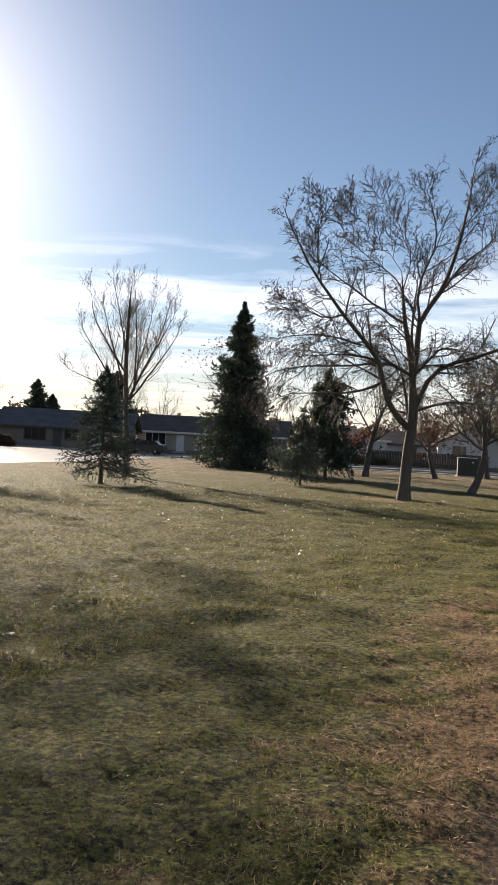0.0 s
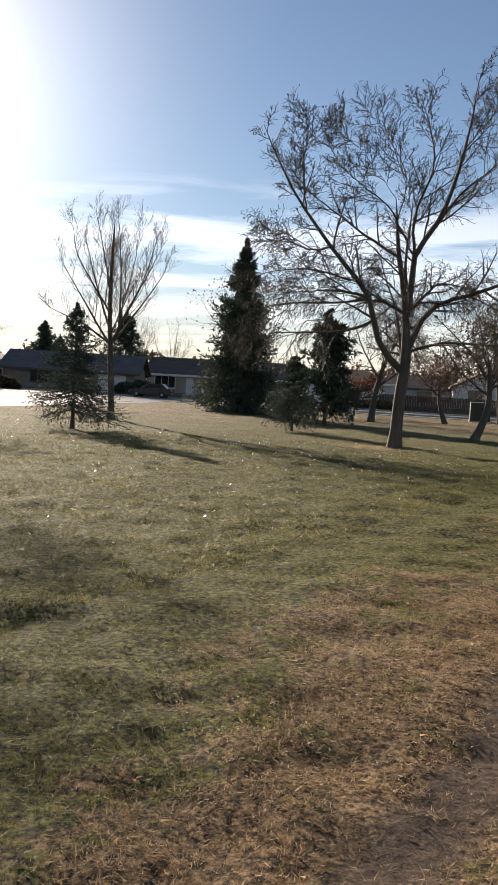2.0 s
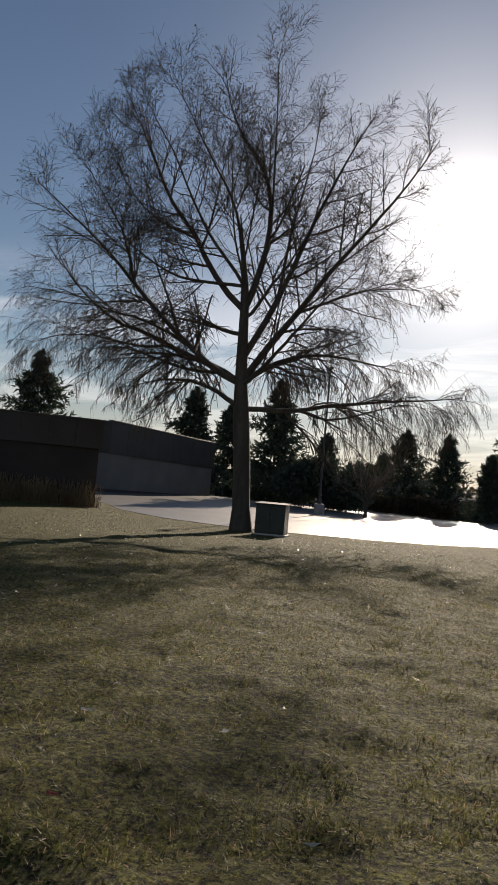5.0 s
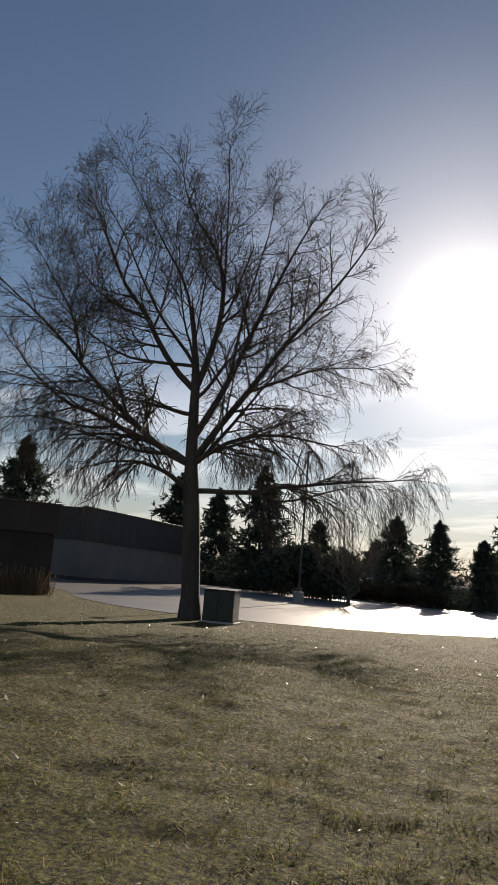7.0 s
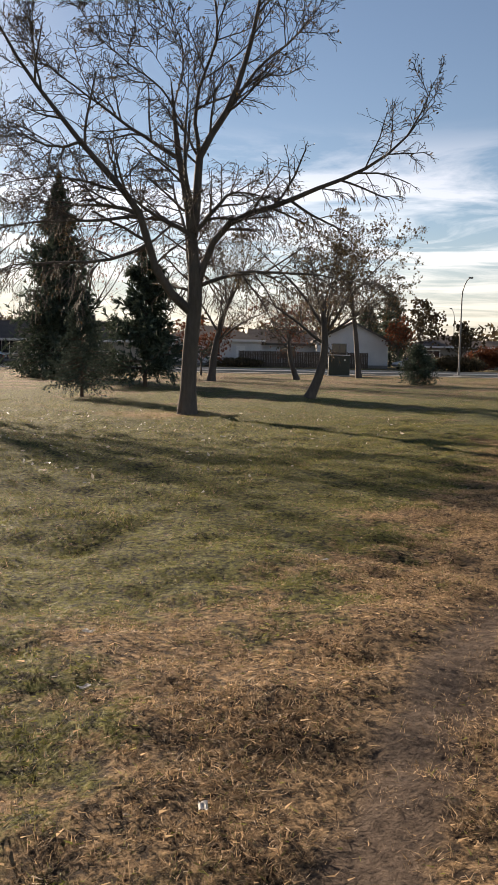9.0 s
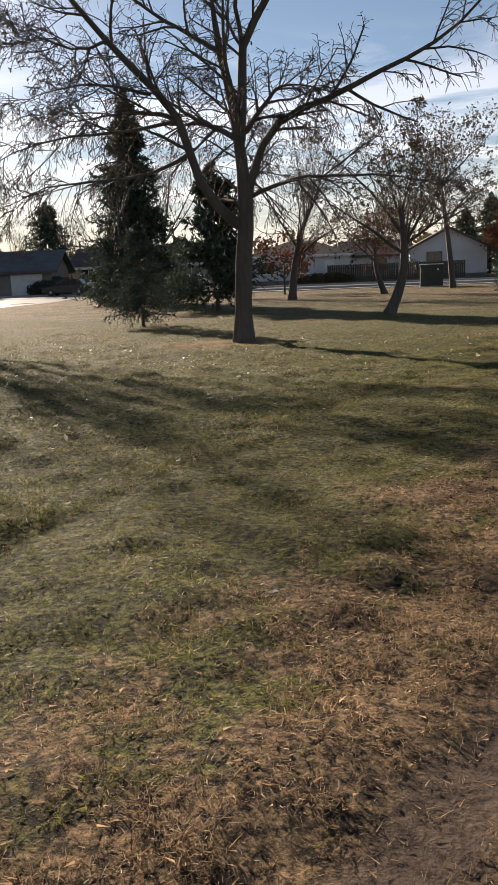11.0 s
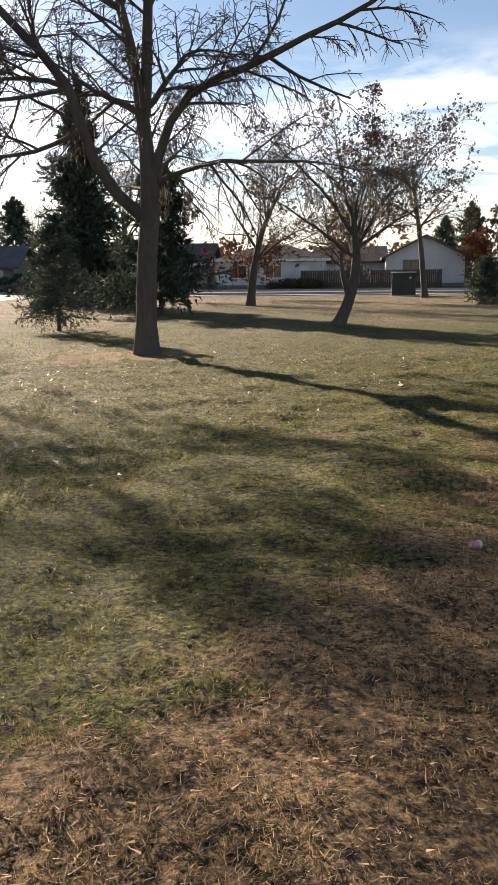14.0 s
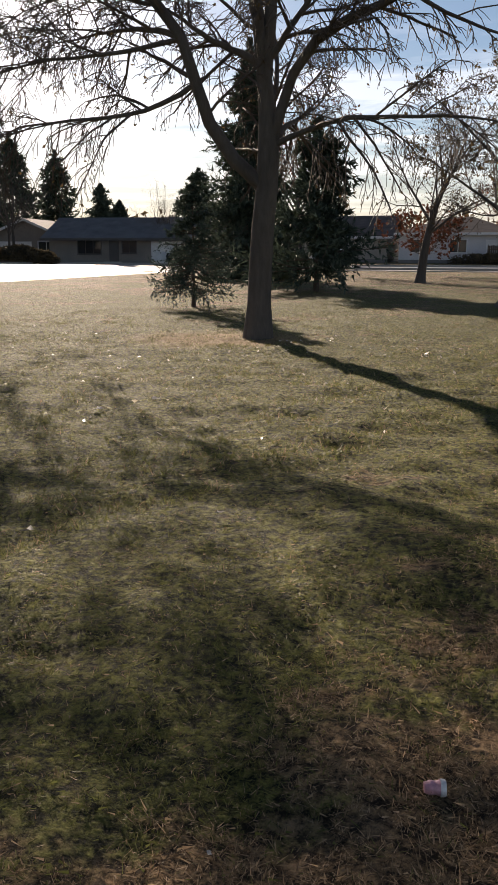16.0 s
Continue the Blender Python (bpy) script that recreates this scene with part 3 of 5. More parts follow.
    fine, fr = spawn(g, tw, tr, counts[2], lengths[2] * np.clip(reach / (0.75 * lengths[1]), 0.35, 1.3), 0.85, bends[2], fine_k, first=0.1, wander=wander * 1.6, thin=0.7, least=0.0035 * stout, taper=0.7)
    wood = twig or TWIG
    part("trunk", joined("trunk", [tubes(P[:1], R[:1], sides[0])], BARK), BARK, t, "ridged grey bark")
    for i in range(1, len(P)):
        part("limb", joined("limb", [tubes(P[i:i + 1], R[i:i + 1], sides[0] - 1)], BARK), BARK, t)
    many(part("twig_mass", joined("twig_mass", [tubes(sec, sr, sides[1]), tubes(tw, tr, 3), tubes(fine, fr, sides[2])], wood, False), wood, t))
    if leaf_count:
        ends = fine[:, -1]
        pick = ends[g.integers(0, len(ends), leaf_count)] + g.normal(size=(leaf_count, 3)) * 0.03
        many(part("foliage", joined("foliage", [scraps(g, pick, leaf_size)], leaf, False), leaf, t, "sparse withered leaves"))
    return t


def grown_limbs(g, height, fork, spread, n, lean=0.0):
    """Trunk and limbs for a lesser tree: the fork's height, the crown's half width, how many limbs."""
    trunk = [(0, 0), (lean * 0.5, fork * 0.5), (lean, fork), (lean * 1.1, fork + (height - fork) * 0.35)]
    out = [trunk]
    for i in range(n):
        a = -1 + 2 * (i + 0.5) / n + 0.2 * g.normal()
        z0 = fork * (0.85 + 0.35 * g.random()) + (height - fork) * 0.25 * g.random()
        tip = height * (0.99 - 0.3 * abs(a)) * (0.92 + 0.1 * g.random())
        x1 = lean + a * spread
        out.append([(lean * min(1, z0 / fork), z0), (lean + (x1 - lean) * 0.4, z0 + (tip - z0) * 0.3), (lean + (x1 - lean) * 0.8, z0 + (tip - z0) * 0.65), (x1, tip)])
    return out


# the great tree that the walk turns towards
GREAT = [
    [(0.1, 0.0), (0.15, 1.8), (0.3, 3.0), (0.2, 4.3), (0.05, 5.5), (-0.2, 6.4), (-0.3, 7.5), (-0.4, 8.3)],
    [(0.25, 2.6), (-0.2, 2.95), (-0.62, 3.45), (-0.85, 4.2), (-1.05, 5.05), (-1.9, 6.0), (-2.65, 6.85), (-3.3, 7.7), (-3.8, 8.6), (-4.15, 9.2), (-4.4, 9.8)],
    [(0.3, 3.2), (0.6, 4.2), (1.1, 4.8), (2.2, 5.1), (3.4, 5.5), (4.6, 6.0), (5.4, 6.6), (5.9, 7.7)],
    [(0.2, 4.3), (0.3, 5.5), (0.3, 6.4), (0.6, 6.9), (1.3, 8.0), (1.6, 9.2), (1.9, 10.8), (2.1, 12.4)],
    [(-0.2, 6.4), (-0.75, 6.7), (-1.55, 7.2), (-2.4, 7.8), (-3.2, 8.3), (-3.8, 9.0)],
    [(-0.3, 7.5), (-0.55, 8.1), (-1.25, 8.6), (-2.2, 9.3), (-2.7, 10.3)],
    [(-0.4, 8.2), (-0.7, 8.7), (-1.3, 9.3), (-1.9, 9.8), (-2.5, 10.3)],
    [(-0.2, 7.6), (-0.1, 8.9), (-0.4, 9.7), (-0.9, 10.4), (-1.5, 11.1)],
    [(0.3, 6.4), (0.15, 7.6), (0.55, 8.8), (0.8, 9.5), (0.5, 10.6), (0.1, 11.4)],
    [(0.9, 7.4), (1.6, 8.5), (2.6, 9.3), (3.2, 9.9), (3.4, 10.7)],
    [(0.2, 4.6), (0.9, 5.3), (1.45, 5.6), (2.2, 5.4)],
    [(0.35, 3.3), (1.2, 3.6), (2.4, 3.7), (3.8, 3.7), (4.8, 3.4)],
    [(-0.85, 4.3), (-1.5, 3.9), (-2.7, 3.7), (-4.0, 3.7), (-5.0, 3.3)],
    [(-1.05, 5.1), (-1.6, 5.2), (-2.8, 5.2), (-3.9, 5.2)],
    [(-2.1, 6.3), (-3.0, 6.4), (-3.8, 6.7), (-4.3, 6.9)],
    [(-3.3, 7.7), (-3.4, 8.7), (-3.35, 9.7), (-3.35, 10.5)],
    [(0.1, 4.6), (-0.6, 4.9), (-1.25, 5.4), (-1.9, 5.6)],
    [(1.7, 9.6), (2.4, 10.6), (2.7, 11.7)],
    [(-1.0, 4.8), (-2.2, 4.7), (-3.7, 4.7), (-4.8, 4.4), (-5.5, 3.9)],
    [(-1.6, 5.8), (-2.8, 5.9), (-4.2, 5.9), (-5.4, 5.6)],
]
tree("tree", 8.14, 33.12, GREAT, 0.212, "tall bare birch-like tree with forked limbs and drooping twigs", 11, turn=-2.4, extra=3, extra_scale=0.6, fine_k=3, counts=(15, 8, 5), lengths=(1.5, 0.6, 0.24), leans={1: -0.7, 3: 0.1, 9: 0.2, 12: -0.5, 15: 0.1, 13: 0.4, 18: -0.7, 19: 0.7}, stout=2.1, bends=((3.5, 8.0, -0.35, 0.5), (3.5, 8.5, -1.0, 0.3), (3.5, 9.0, -2.0, 0.0)), fork=3.3, girths={1: 0.125, 2: 0.10, 3: 0.12, 11: 0.055, 12: 0.05, 18: 0.045, 19: 0.04}, wander=0.1, leaf=DRY_LEAF, leaf_count=3600, leaf_size=0.036)

# the broad tree beside the cabinet at the parking lot
BROAD = [
    [(0.0, 0.0), (-0.2, 3.0), (-0.45, 5.1), (-0.55, 6.8), (-0.6, 8.4), (-0.65, 9.5), (-0.85, 10.9), (-1.1, 12.5)],
    [(-0.5, 5.6), (-1.3, 6.3), (-2.1, 6.6), (-3.4, 7.1), (-4.6, 7.7), (-5.7, 7.9), (-7.0, 8.8), (-8.2, 10.0), (-8.9, 11.2)],
    [(-0.5, 5.3), (-1.6, 6.2), (-2.8, 7.2), (-3.8, 8.1), (-5.0, 9.3), (-6.4, 10.6), (-7.6, 11.5), (-8.5, 12.2)],
    [(-0.6, 8.5), (-1.25, 9.2), (-2.3, 10.5), (-2.9, 11.7), (-4.0, 12.9), (-4.7, 14.5), (-5.6, 16.4), (-6.7, 18.6)],
    [(-0.7, 9.7), (-1.25, 10.4), (-2.4, 11.7), (-3.2, 13.2), (-3.9, 14.6), (-4.7, 15.7), (-5.4, 16.9)],
    [(-5.0, 9.3), (-5.3, 10.5), (-6.0, 11.8), (-6.8, 13.0), (-7.5, 13.9)],
    [(-0.85, 10.8), (-1.15, 12.4), (-1.9, 13.8), (-2.9, 15.2), (-3.6, 16.6), (-4.5, 17.6)],
    [(-0.6, 8.6), (0.0, 10.7), (0.2, 13.0), (-0.3, 14.9), (-1.4, 16.5), (-2.0, 17.9), (-2.3, 19.6)],
    [(0.1, 11.0), (0.1, 14.2), (0.05, 16.8), (-0.1, 18.4), (0.1, 19.8)],
    [(-0.55, 6.9), (0.55, 8.9), (1.25, 11.0), (2.0, 13.2), (2.7, 15.1), (3.5, 16.9), (4.0, 17.9)],
    [(-0.5, 5.9), (0.65, 7.6), (1.65, 8.8), (3.0, 10.7), (4.3, 12.2), (5.2, 13.4), (5.9, 14.6)],
    [(0.6, 9.6), (0.9, 12.1), (1.4, 14.5), (1.85, 17.2), (1.6, 18.9)],
    [(-0.4, 5.4), (1.1, 6.9), (2.9, 7.2), (4.8, 6.8), (6.0, 6.6)],
    [(-0.35, 4.5), (1.7, 4.9), (3.0, 5.3), (5.1, 5.7), (7.2, 6.0), (8.6, 6.3)],
    [(1.8, 4.9), (3.1, 4.5), (4.5, 5.0), (6.0, 5.4), (7.4, 4.9)],
    [(-0.6, 7.8), (-2.4, 8.0), (-3.8, 8.3), (-5.2, 8.9)],
    [(-0.7, 9.9), (-2.2, 9.6), (-3.5, 9.7), (-5.2, 10.7), (-6.5, 12.0)],
    [(1.7, 8.8), (3.6, 9.6), (5.1, 9.9), (6.7, 10.0)],
    [(-1.3, 6.3), (-2.5, 6.1), (-4.0, 6.5), (-5.4, 6.9), (-6.8, 6.5)],
    [(-0.5, 5.2), (-1.8, 5.7), (-3.6, 5.8), (-5.2, 5.3)],
    [(-3.4, 7.1), (-4.8, 7.0), (-6.4, 7.3), (-8.0, 7.2), (-9.0, 6.7)],
    [(-2.8, 7.2), (-4.4, 8.0), (-6.0, 8.2), (-7.4, 8.8), (-8.9, 9.2)],
    [(-3.0, 11.7), (-4.3, 12.0), (-5.5, 13.0), (-6.3, 14.4), (-6.7, 15.6)],
]
tree("tree", -15.96, 30.03, BROAD, 0.36, "broad bare tree with weeping twigs beside a green utility cabinet", 5, turn=46.5, extra=6, extra_scale=0.75, counts=(17, 10, 6), lengths=(2.5, 1.1, 0.55), stout=1.5, limb_share=0.4, bends=((6.0, 11.0, -0.5, 0.6), (6.0, 12.0, -1.5, 0.2), (6.0, 13.0, -2.8, -0.2)), fork=5.6, girths={1: 0.14, 2: 0.14, 3: 0.13, 7: 0.14, 9: 0.14, 10: 0.15, 13: 0.11}, wander=0.09, leaf=DRY_LEAF, leaf_count=4200, leaf_size=0.045)

UPRIGHT = [
    [(0, 0), (-0.1, 1.8), (-0.2, 3.3), (-0.3, 5.0), (-0.3, 6.8), (-0.25, 8.8)],
    [(-0.2, 3.3), (0.5, 5.0), (1.2, 6.5), (1.8, 8.7)],
    [(-0.2, 3.2), (-1.5, 5.2), (-2.5, 6.9)],
    [(-0.4, 5.0), (-1.8, 7.0), (-2.1, 8.9)],
    [(-0.1, 4.3), (0.2, 6.0), (-0.1, 9.3)],
    [(-0.4, 5.4), (-0.6, 7.5), (-1.1, 9.4)],
    [(0.4, 5.0), (1.2, 6.5), (1.9, 8.0)],
    [(-0.3, 4.0), (-1.0, 6.0), (-1.6, 8.2)],
    [(-0.1, 4.5), (0.6, 6.6), (0.9, 8.9)],
    [(-0.2, 3.5), (0.9, 5.0), (1.9, 6.6), (2.2, 7.6)],
    [(-0.2, 3.3), (-1.8, 4.2), (-3.1, 4.8)],
    [(-0.4, 4.9), (-0.5, 7.0), (-0.4, 9.2)],
]
tree("tree", -4.0, 40.6, UPRIGHT, 0.15, "slim upright bare tree with pale ascending branches", 21, turn=14, extra=5, extra_scale=0.6, counts=(11, 6, 3), lengths=(1.2, 0.6, 0.3), stout=1.2, bends=(1.5, 1.0, 0.6), wander=0.08, twig=PALE_TWIG, depth=0.4)

LEANING = [
    [(0, 0), (0.35, 0.8), (0.55, 1.7), (0.5, 2.7), (0.35, 3.8)],
    [(0.5, 2.5), (-0.3, 3.9), (-1.6, 5.2), (-2.6, 6.2)],
    [(0.5, 2.3), (1.2, 3.6), (2.2, 4.7), (3.4, 5.8)],
    [(0.45, 3.0), (0.1, 4.6), (-0.2, 6.5)],
    [(0.4, 3.2), (0.8, 4.9), (1.0, 6.6)],
    [(0.5, 2.1), (-0.9, 3.1), (-2.6, 4.2)],
    [(0.5, 2.4), (1.9, 3.2), (3.1, 4.1)],
]
tree("tree", 12.0, 43.05, LEANING, 0.19, "small leaning tree with a rounded crown of withered dark leaves", 31, extra=7, counts=(9, 7, 3), lengths=(1.15, 0.55, 0.26), bends=(0.3, 0.0, -0.4), leaf=DARK_LEAF, leaf_count=9500, leaf_size=0.045)
CURVED = [
    [(0, 0), (0.15, 1.8), (0.6, 3.8), (1.2, 5.2)],
    [(0.6, 3.6), (1.8, 6.3), (3.3, 7.6), (4.3, 8.6)],
    [(0.4, 3.0), (-0.9, 4.9), (-1.6, 7.2)],
    [(0.8, 4.3), (0.6, 6.8), (0.2, 9.0)],
    [(1.1, 5.0), (2.2, 7.6), (2.6, 9.2)],
    [(0.3, 2.6), (2.2, 3.9), (3.8, 4.6)],
]
tree("tree", 7.4, 61.8, CURVED, 0.24, "curved park tree with thin crown, few dry leaves", 41, extra=6, counts=(9, 7, 3), lengths=(1.7, 0.8, 0.36), bends=(0.3, 0.0, -0.4), leaf=DARK_LEAF, leaf_count=2600, leaf_size=0.055)
tree("tree", 12.8, 67.6, [[(0, 0), (-0.5, 1.4), (-0.6, 2.3), (-0.6, 3.0)]] + [[(-0.6, 2.0 + 0.2 * i), (-0.6 + 0.55 * a, 3.3), (-0.6 + a, 4.3 + 0.5 * (i % 2))] for i, a in enumerate((-2.4, -1.4, -0.4, 0.7, 1.6, 2.5))], 0.2, "low rounded tree with rusty brown leaves", 52, extra=5, counts=(8, 7, 3), lengths=(1.1, 0.6, 0.3), bends=(0.2, 0.0, -0.3), leaf=RUST_LEAF, leaf_count=3600, leaf_size=0.06)
STREET_TREE = [
    [(0, 0), (-0.2, 2.0), (-0.4, 3.9), (-0.9, 7.2), (-1.1, 8.6)],
    [(-0.5, 4.8), (0.9, 6.4), (2.6, 8.0)],
    [(-0.8, 6.4), (-2.2, 9.0), (-3.5, 11.0)],
    [(-0.9, 7.0), (-0.7, 9.4), (-0.9, 11.8)],
    [(-0.9, 6.8), (0.6, 9.2), (1.5, 11.2)],
    [(-0.6, 5.4), (-2.4, 6.4), (-4.2, 6.9)],
    [(-0.5, 5.0), (1.4, 5.6), (2.6, 5.6)],
]
tree("tree", 17.9, 75.7, STREET_TREE, 0.22, "tall thin tree with patches of dry leaves near the street", 61, extra=6, counts=(9, 7, 3), lengths=(1.8, 0.8, 0.36), bends=(0.2, -0.1, -0.5), leaf=DARK_LEAF, leaf_count=5200, leaf_size=0.075)


def lesser(name, x, y, height, spread, label, seed, fork=0.3, n=6, leaf=None, leaf_count=0, twig=None, r=None, leaf_size=0.08, bends=(0.6, 0.2, -0.2), extra=4):
    g = np.random.default_rng(seed)
    limbs = grown_limbs(g, height, height * fork, spread, n)
    s = height / 10
    return tree(name, x, y, limbs, r or 0.018 * height, label, seed + 1, turn=40 * g.random(), extra=extra, counts=(8, 5, 1), lengths=(2.0 * s, 1.0 * s, 0.5 * s), bends=bends, leaf=leaf, leaf_count=leaf_count, leaf_size=leaf_size, twig=twig, sides=(6, 3, 3))


lesser("tree", -3.4, 78.0, 13.2, 5.2, "wide tree with thin reddish autumn leaves behind a spruce", 71, fork=0.22, n=8, leaf=RUST_LEAF, leaf_count=2600, leaf_size=0.07)
lesser("tree", 6.0, 74.5, 4.6, 2.8, "low spreading tree with rust-red leaves", 73, fork=0.25, n=8, leaf=RUST_LEAF, leaf_count=5200, leaf_size=0.07)
lesser("tree", 29.0, 109.0, 7.6, 3.4, "dense dark-leaved tree beside a driveway", 75, fork=0.18, n=9, leaf=DARK_LEAF, leaf_count=13000, leaf_size=0.12)
lesser("tree", 33.0, 106.0, 5.4, 2.2, "dark-leaved tree near a street lamp", 76, fork=0.15, n=8, leaf=DARK_LEAF, leaf_count=6000, leaf_size=0.12)
lesser("tree", 26.2, 107.5, 5.6, 1.6, "small reddish-brown tree by the house corner", 77, fork=0.2, n=6, leaf=RUST_LEAF, leaf_count=3000, leaf_size=0.10)
lesser("tree", -40.0, 98.0, 10.5, 4.0, "bare tree with upright grey branches among houses", 78, fork=0.25, n=7)
lesser("tree", -25.5, 120.0, 12.0, 3.6, "bare tree behind low houses", 79, fork=0.25, n=7)
lesser("tree", -21.6, 124.0, 11.0, 4.0, "bare tree behind a brown roof", 80, fork=0.2, n=7)
lesser("tree", -36.5, 92.0, 9.5, 4.6, "bare spreading tree beside a bungalow", 81, fork=0.22, n=8)
lesser("tree", -33.0, 58.5, 7.2, 4.6, "many-stemmed bare shrub tree at the lot's far side", 82, fork=0.08, n=13, twig=PALE_TWIG, r=0.15, bends=(0.9, 0.6, 0.2))
lesser("tree", -52.0, 96.0, 9.0, 3.6, "bare tree with fine branches beyond the parking lot", 83, fork=0.22, n=7)
lesser("tree", -24.0, 100.5, 8.2, 2.4, "bare ornamental tree in a front garden", 84, fork=0.2, n=7)


def spruce(x, y, height, width, label, seed, bare=0.4, whorls=34, per=9, needle=None, ragged=0.18, droop=-0.25, power=0.85, shoots=11, clump=0.10, needles=6):
    """A conifer: a tapered trunk, whorls of boughs, side shoots and tufts of needles."""
    g = np.random.default_rng(seed)
    t = thing("spruce_tree", (x, y, at_ground(x, y) - 0.05), 360 * g.random(), label, "spruce tree")
    trunk = np.stack([np.zeros(10), np.zeros(10), np.linspace(0, height, 10)], 1)[None]
    tr = (height * 0.016 * np.linspace(1, 0.04, 10) + 0.02 * np.r_[1, np.zeros(9)])[None]
    part("trunk", joined("trunk", [tubes(trunk, tr, 8)], SPRUCE_BARK), SPRUCE_BARK, t, "dark scaly bark")
    N = whorls * per
    f = (np.repeat(np.arange(whorls), per) + 0.8 * g.random(N)) / whorls
    z = bare + (height * 0.965 - bare) * f
    tier = np.repeat(1 + ragged * 1.5 * (g.random(whorls) - 0.5) + ragged * 0.8 * np.sin(np.arange(whorls) * 1.9), per)
    lobe = tier + ragged * 0.8 * g.normal(size=N)
    L = np.maximum(width / 2 * (1 - f) ** power * np.clip(lobe, 0.35, 1.6), 0.008 * height)
    L *= np.clip(0.72 + f * 4, 0, 1)
    az = g.random(N) * 2 * np.pi
    out = np.stack([np.cos(az), np.sin(az), np.zeros(N)], 1)
    pts, d = [np.stack([np.zeros(N), np.zeros(N), z], 1)], out + np.array([0, 0, 1.0]) * (droop + 0.9 * f[:, None] ** 2)
    for k in range(4):
        d = unit(d + np.array([0, 0, 0.10 if k > 1 else -0.03]) + g.normal(size=d.shape) * 0.06)
        pts.append(pts[-1] + d * (L / 4)[:, None])
    B = np.stack(pts, 1)
    br = (0.012 + 0.010 * L)[:, None] * np.linspace(1, 0.25, 5)[None]
    if clump < 0.2:
        many(part("bough_mass", joined("bough_mass", [tubes(B, br, 3)], SPRUCE_BARK), SPRUCE_BARK, t))
    S, sr = spawn(g, B, br, shoots, 0.03 + 0.36 * L, 0.85, -0.35, 3, first=0.12, wander=0.1)
    S = np.concatenate([S, B[:, 2:]])
    M = len(S)
    place = np.repeat(S, needles, 0)
    s = g.random((M * needles, 1))
    at = np.where(s < 0.5, place[:, 0] * (1 - 2 * s) + place[:, 1] * 2 * s, place[:, 1] * (2 - 2 * s) + place[:, 2] * (2 * s - 1))
    way = unit(place[:, 2] - place[:, 0])
    d = unit(way + 0.75 * unit(np.cross(way, g.normal(size=way.shape))))
    u = unit(np.cross(d, g.normal(size=d.shape)))
    ln = clump * (0.6 + 0.8 * g.random((len(at), 1)))
    ln *= np.clip(0.35 + at[:, 2:3] * 0 + np.repeat(np.r_[np.repeat(L, shoots), L], needles)[:, None] / (0.12 * height), 0.4, 1)
    verts = np.stack([at - u * ln * 0.24, at + u * ln * 0.24, at + d * ln * 1.5 + u * ln * 0.05], 1).reshape(-1, 3)
    tri = np.arange(len(verts)).reshape(-1, 3)
    many(part("needle_mass", joined("needle_mass", [(verts, tri)], needle or NEEDLE, False), needle or NEEDLE, t))
    return t


spruce(-2.5, 31.6, 4.45, 3.5, "young ragged blue-green spruce with a bare lower trunk", 101, bare=0.62, whorls=24, per=7, needle=BLUE_NEEDLE, ragged=0.24, clump=0.055, shoots=14, needles=10, power=1.05)
spruce(4.09, 40.3, 3.45, 2.5, "young spruce with thin lower boughs on the lawn", 102, bare=0.55, whorls=20, per=7, needle=BLUE_NEEDLE, ragged=0.22, clump=0.055, shoots=14, needles=10)
spruce(-1.9, 62.9, 12.6, 5.7, "tall dark conical spruce with boughs to the ground", 103, bare=0.3, whorls=34, per=13, shoots=15, clump=0.17, needles=9, ragged=0.27, power=0.9, droop=-0.3)
spruce(4.9, 50.7, 6.6, 4.5, "dark irregular spruce with gaps between its boughs", 104, bare=0.7, whorls=15, per=8, ragged=0.58, clump=0.15, shoots=18, power=1.0, droop=0.06, needles=13)
spruce(19.6, 61.6, 2.4, 2.4, "low bushy dark juniper-like conifer on the lawn", 105, bare=0.12, whorls=16, per=9, ragged=0.3, clump=0.09, droop=0.15, power=0.6)
for i, (sx, sy, sh, sw) in enumerate((
        (-71.0, 50.5, 14.2, 8.0), (-60.0, 62.6, 11.6, 6.0), (-62.8, 70.2, 11.2, 5.0), (-48.5, 63.5, 12.0, 6.0),
        (-45.2, 79.5, 9.2, 5.0), (-41.7, 82.0, 9.2, 4.4), (-39.0, 86.0, 7.6, 4.0), (-66.5, 138.0, 19.6, 9.0), (-67.0, 152.0, 18.8, 7.6),
        (-27.0, 118.5, 11.4, 6.6), (-33.8, 106.1, 8.8, 4.6), (-32.5, 108.0, 7.0, 3.0), (29.7, 135.0, 11.2, 5.6), (26.0, 132.0, 9.2, 4.4), (-58.0, 92.0, 8.0, 4.6), (-64.0, 88.0, 10.0, 5.0), (-80.0, 44.0, 8.6, 6.0))):
    spruce(sx, sy, sh, sw * 1.35, "tall dark spruce rising behind the buildings", 120 + i, bare=0.5, whorls=24, per=11, ragged=0.3, clump=max(0.26, 0.027 * sh), shoots=9, needles=5, power=0.88)

# ---- buildings ----


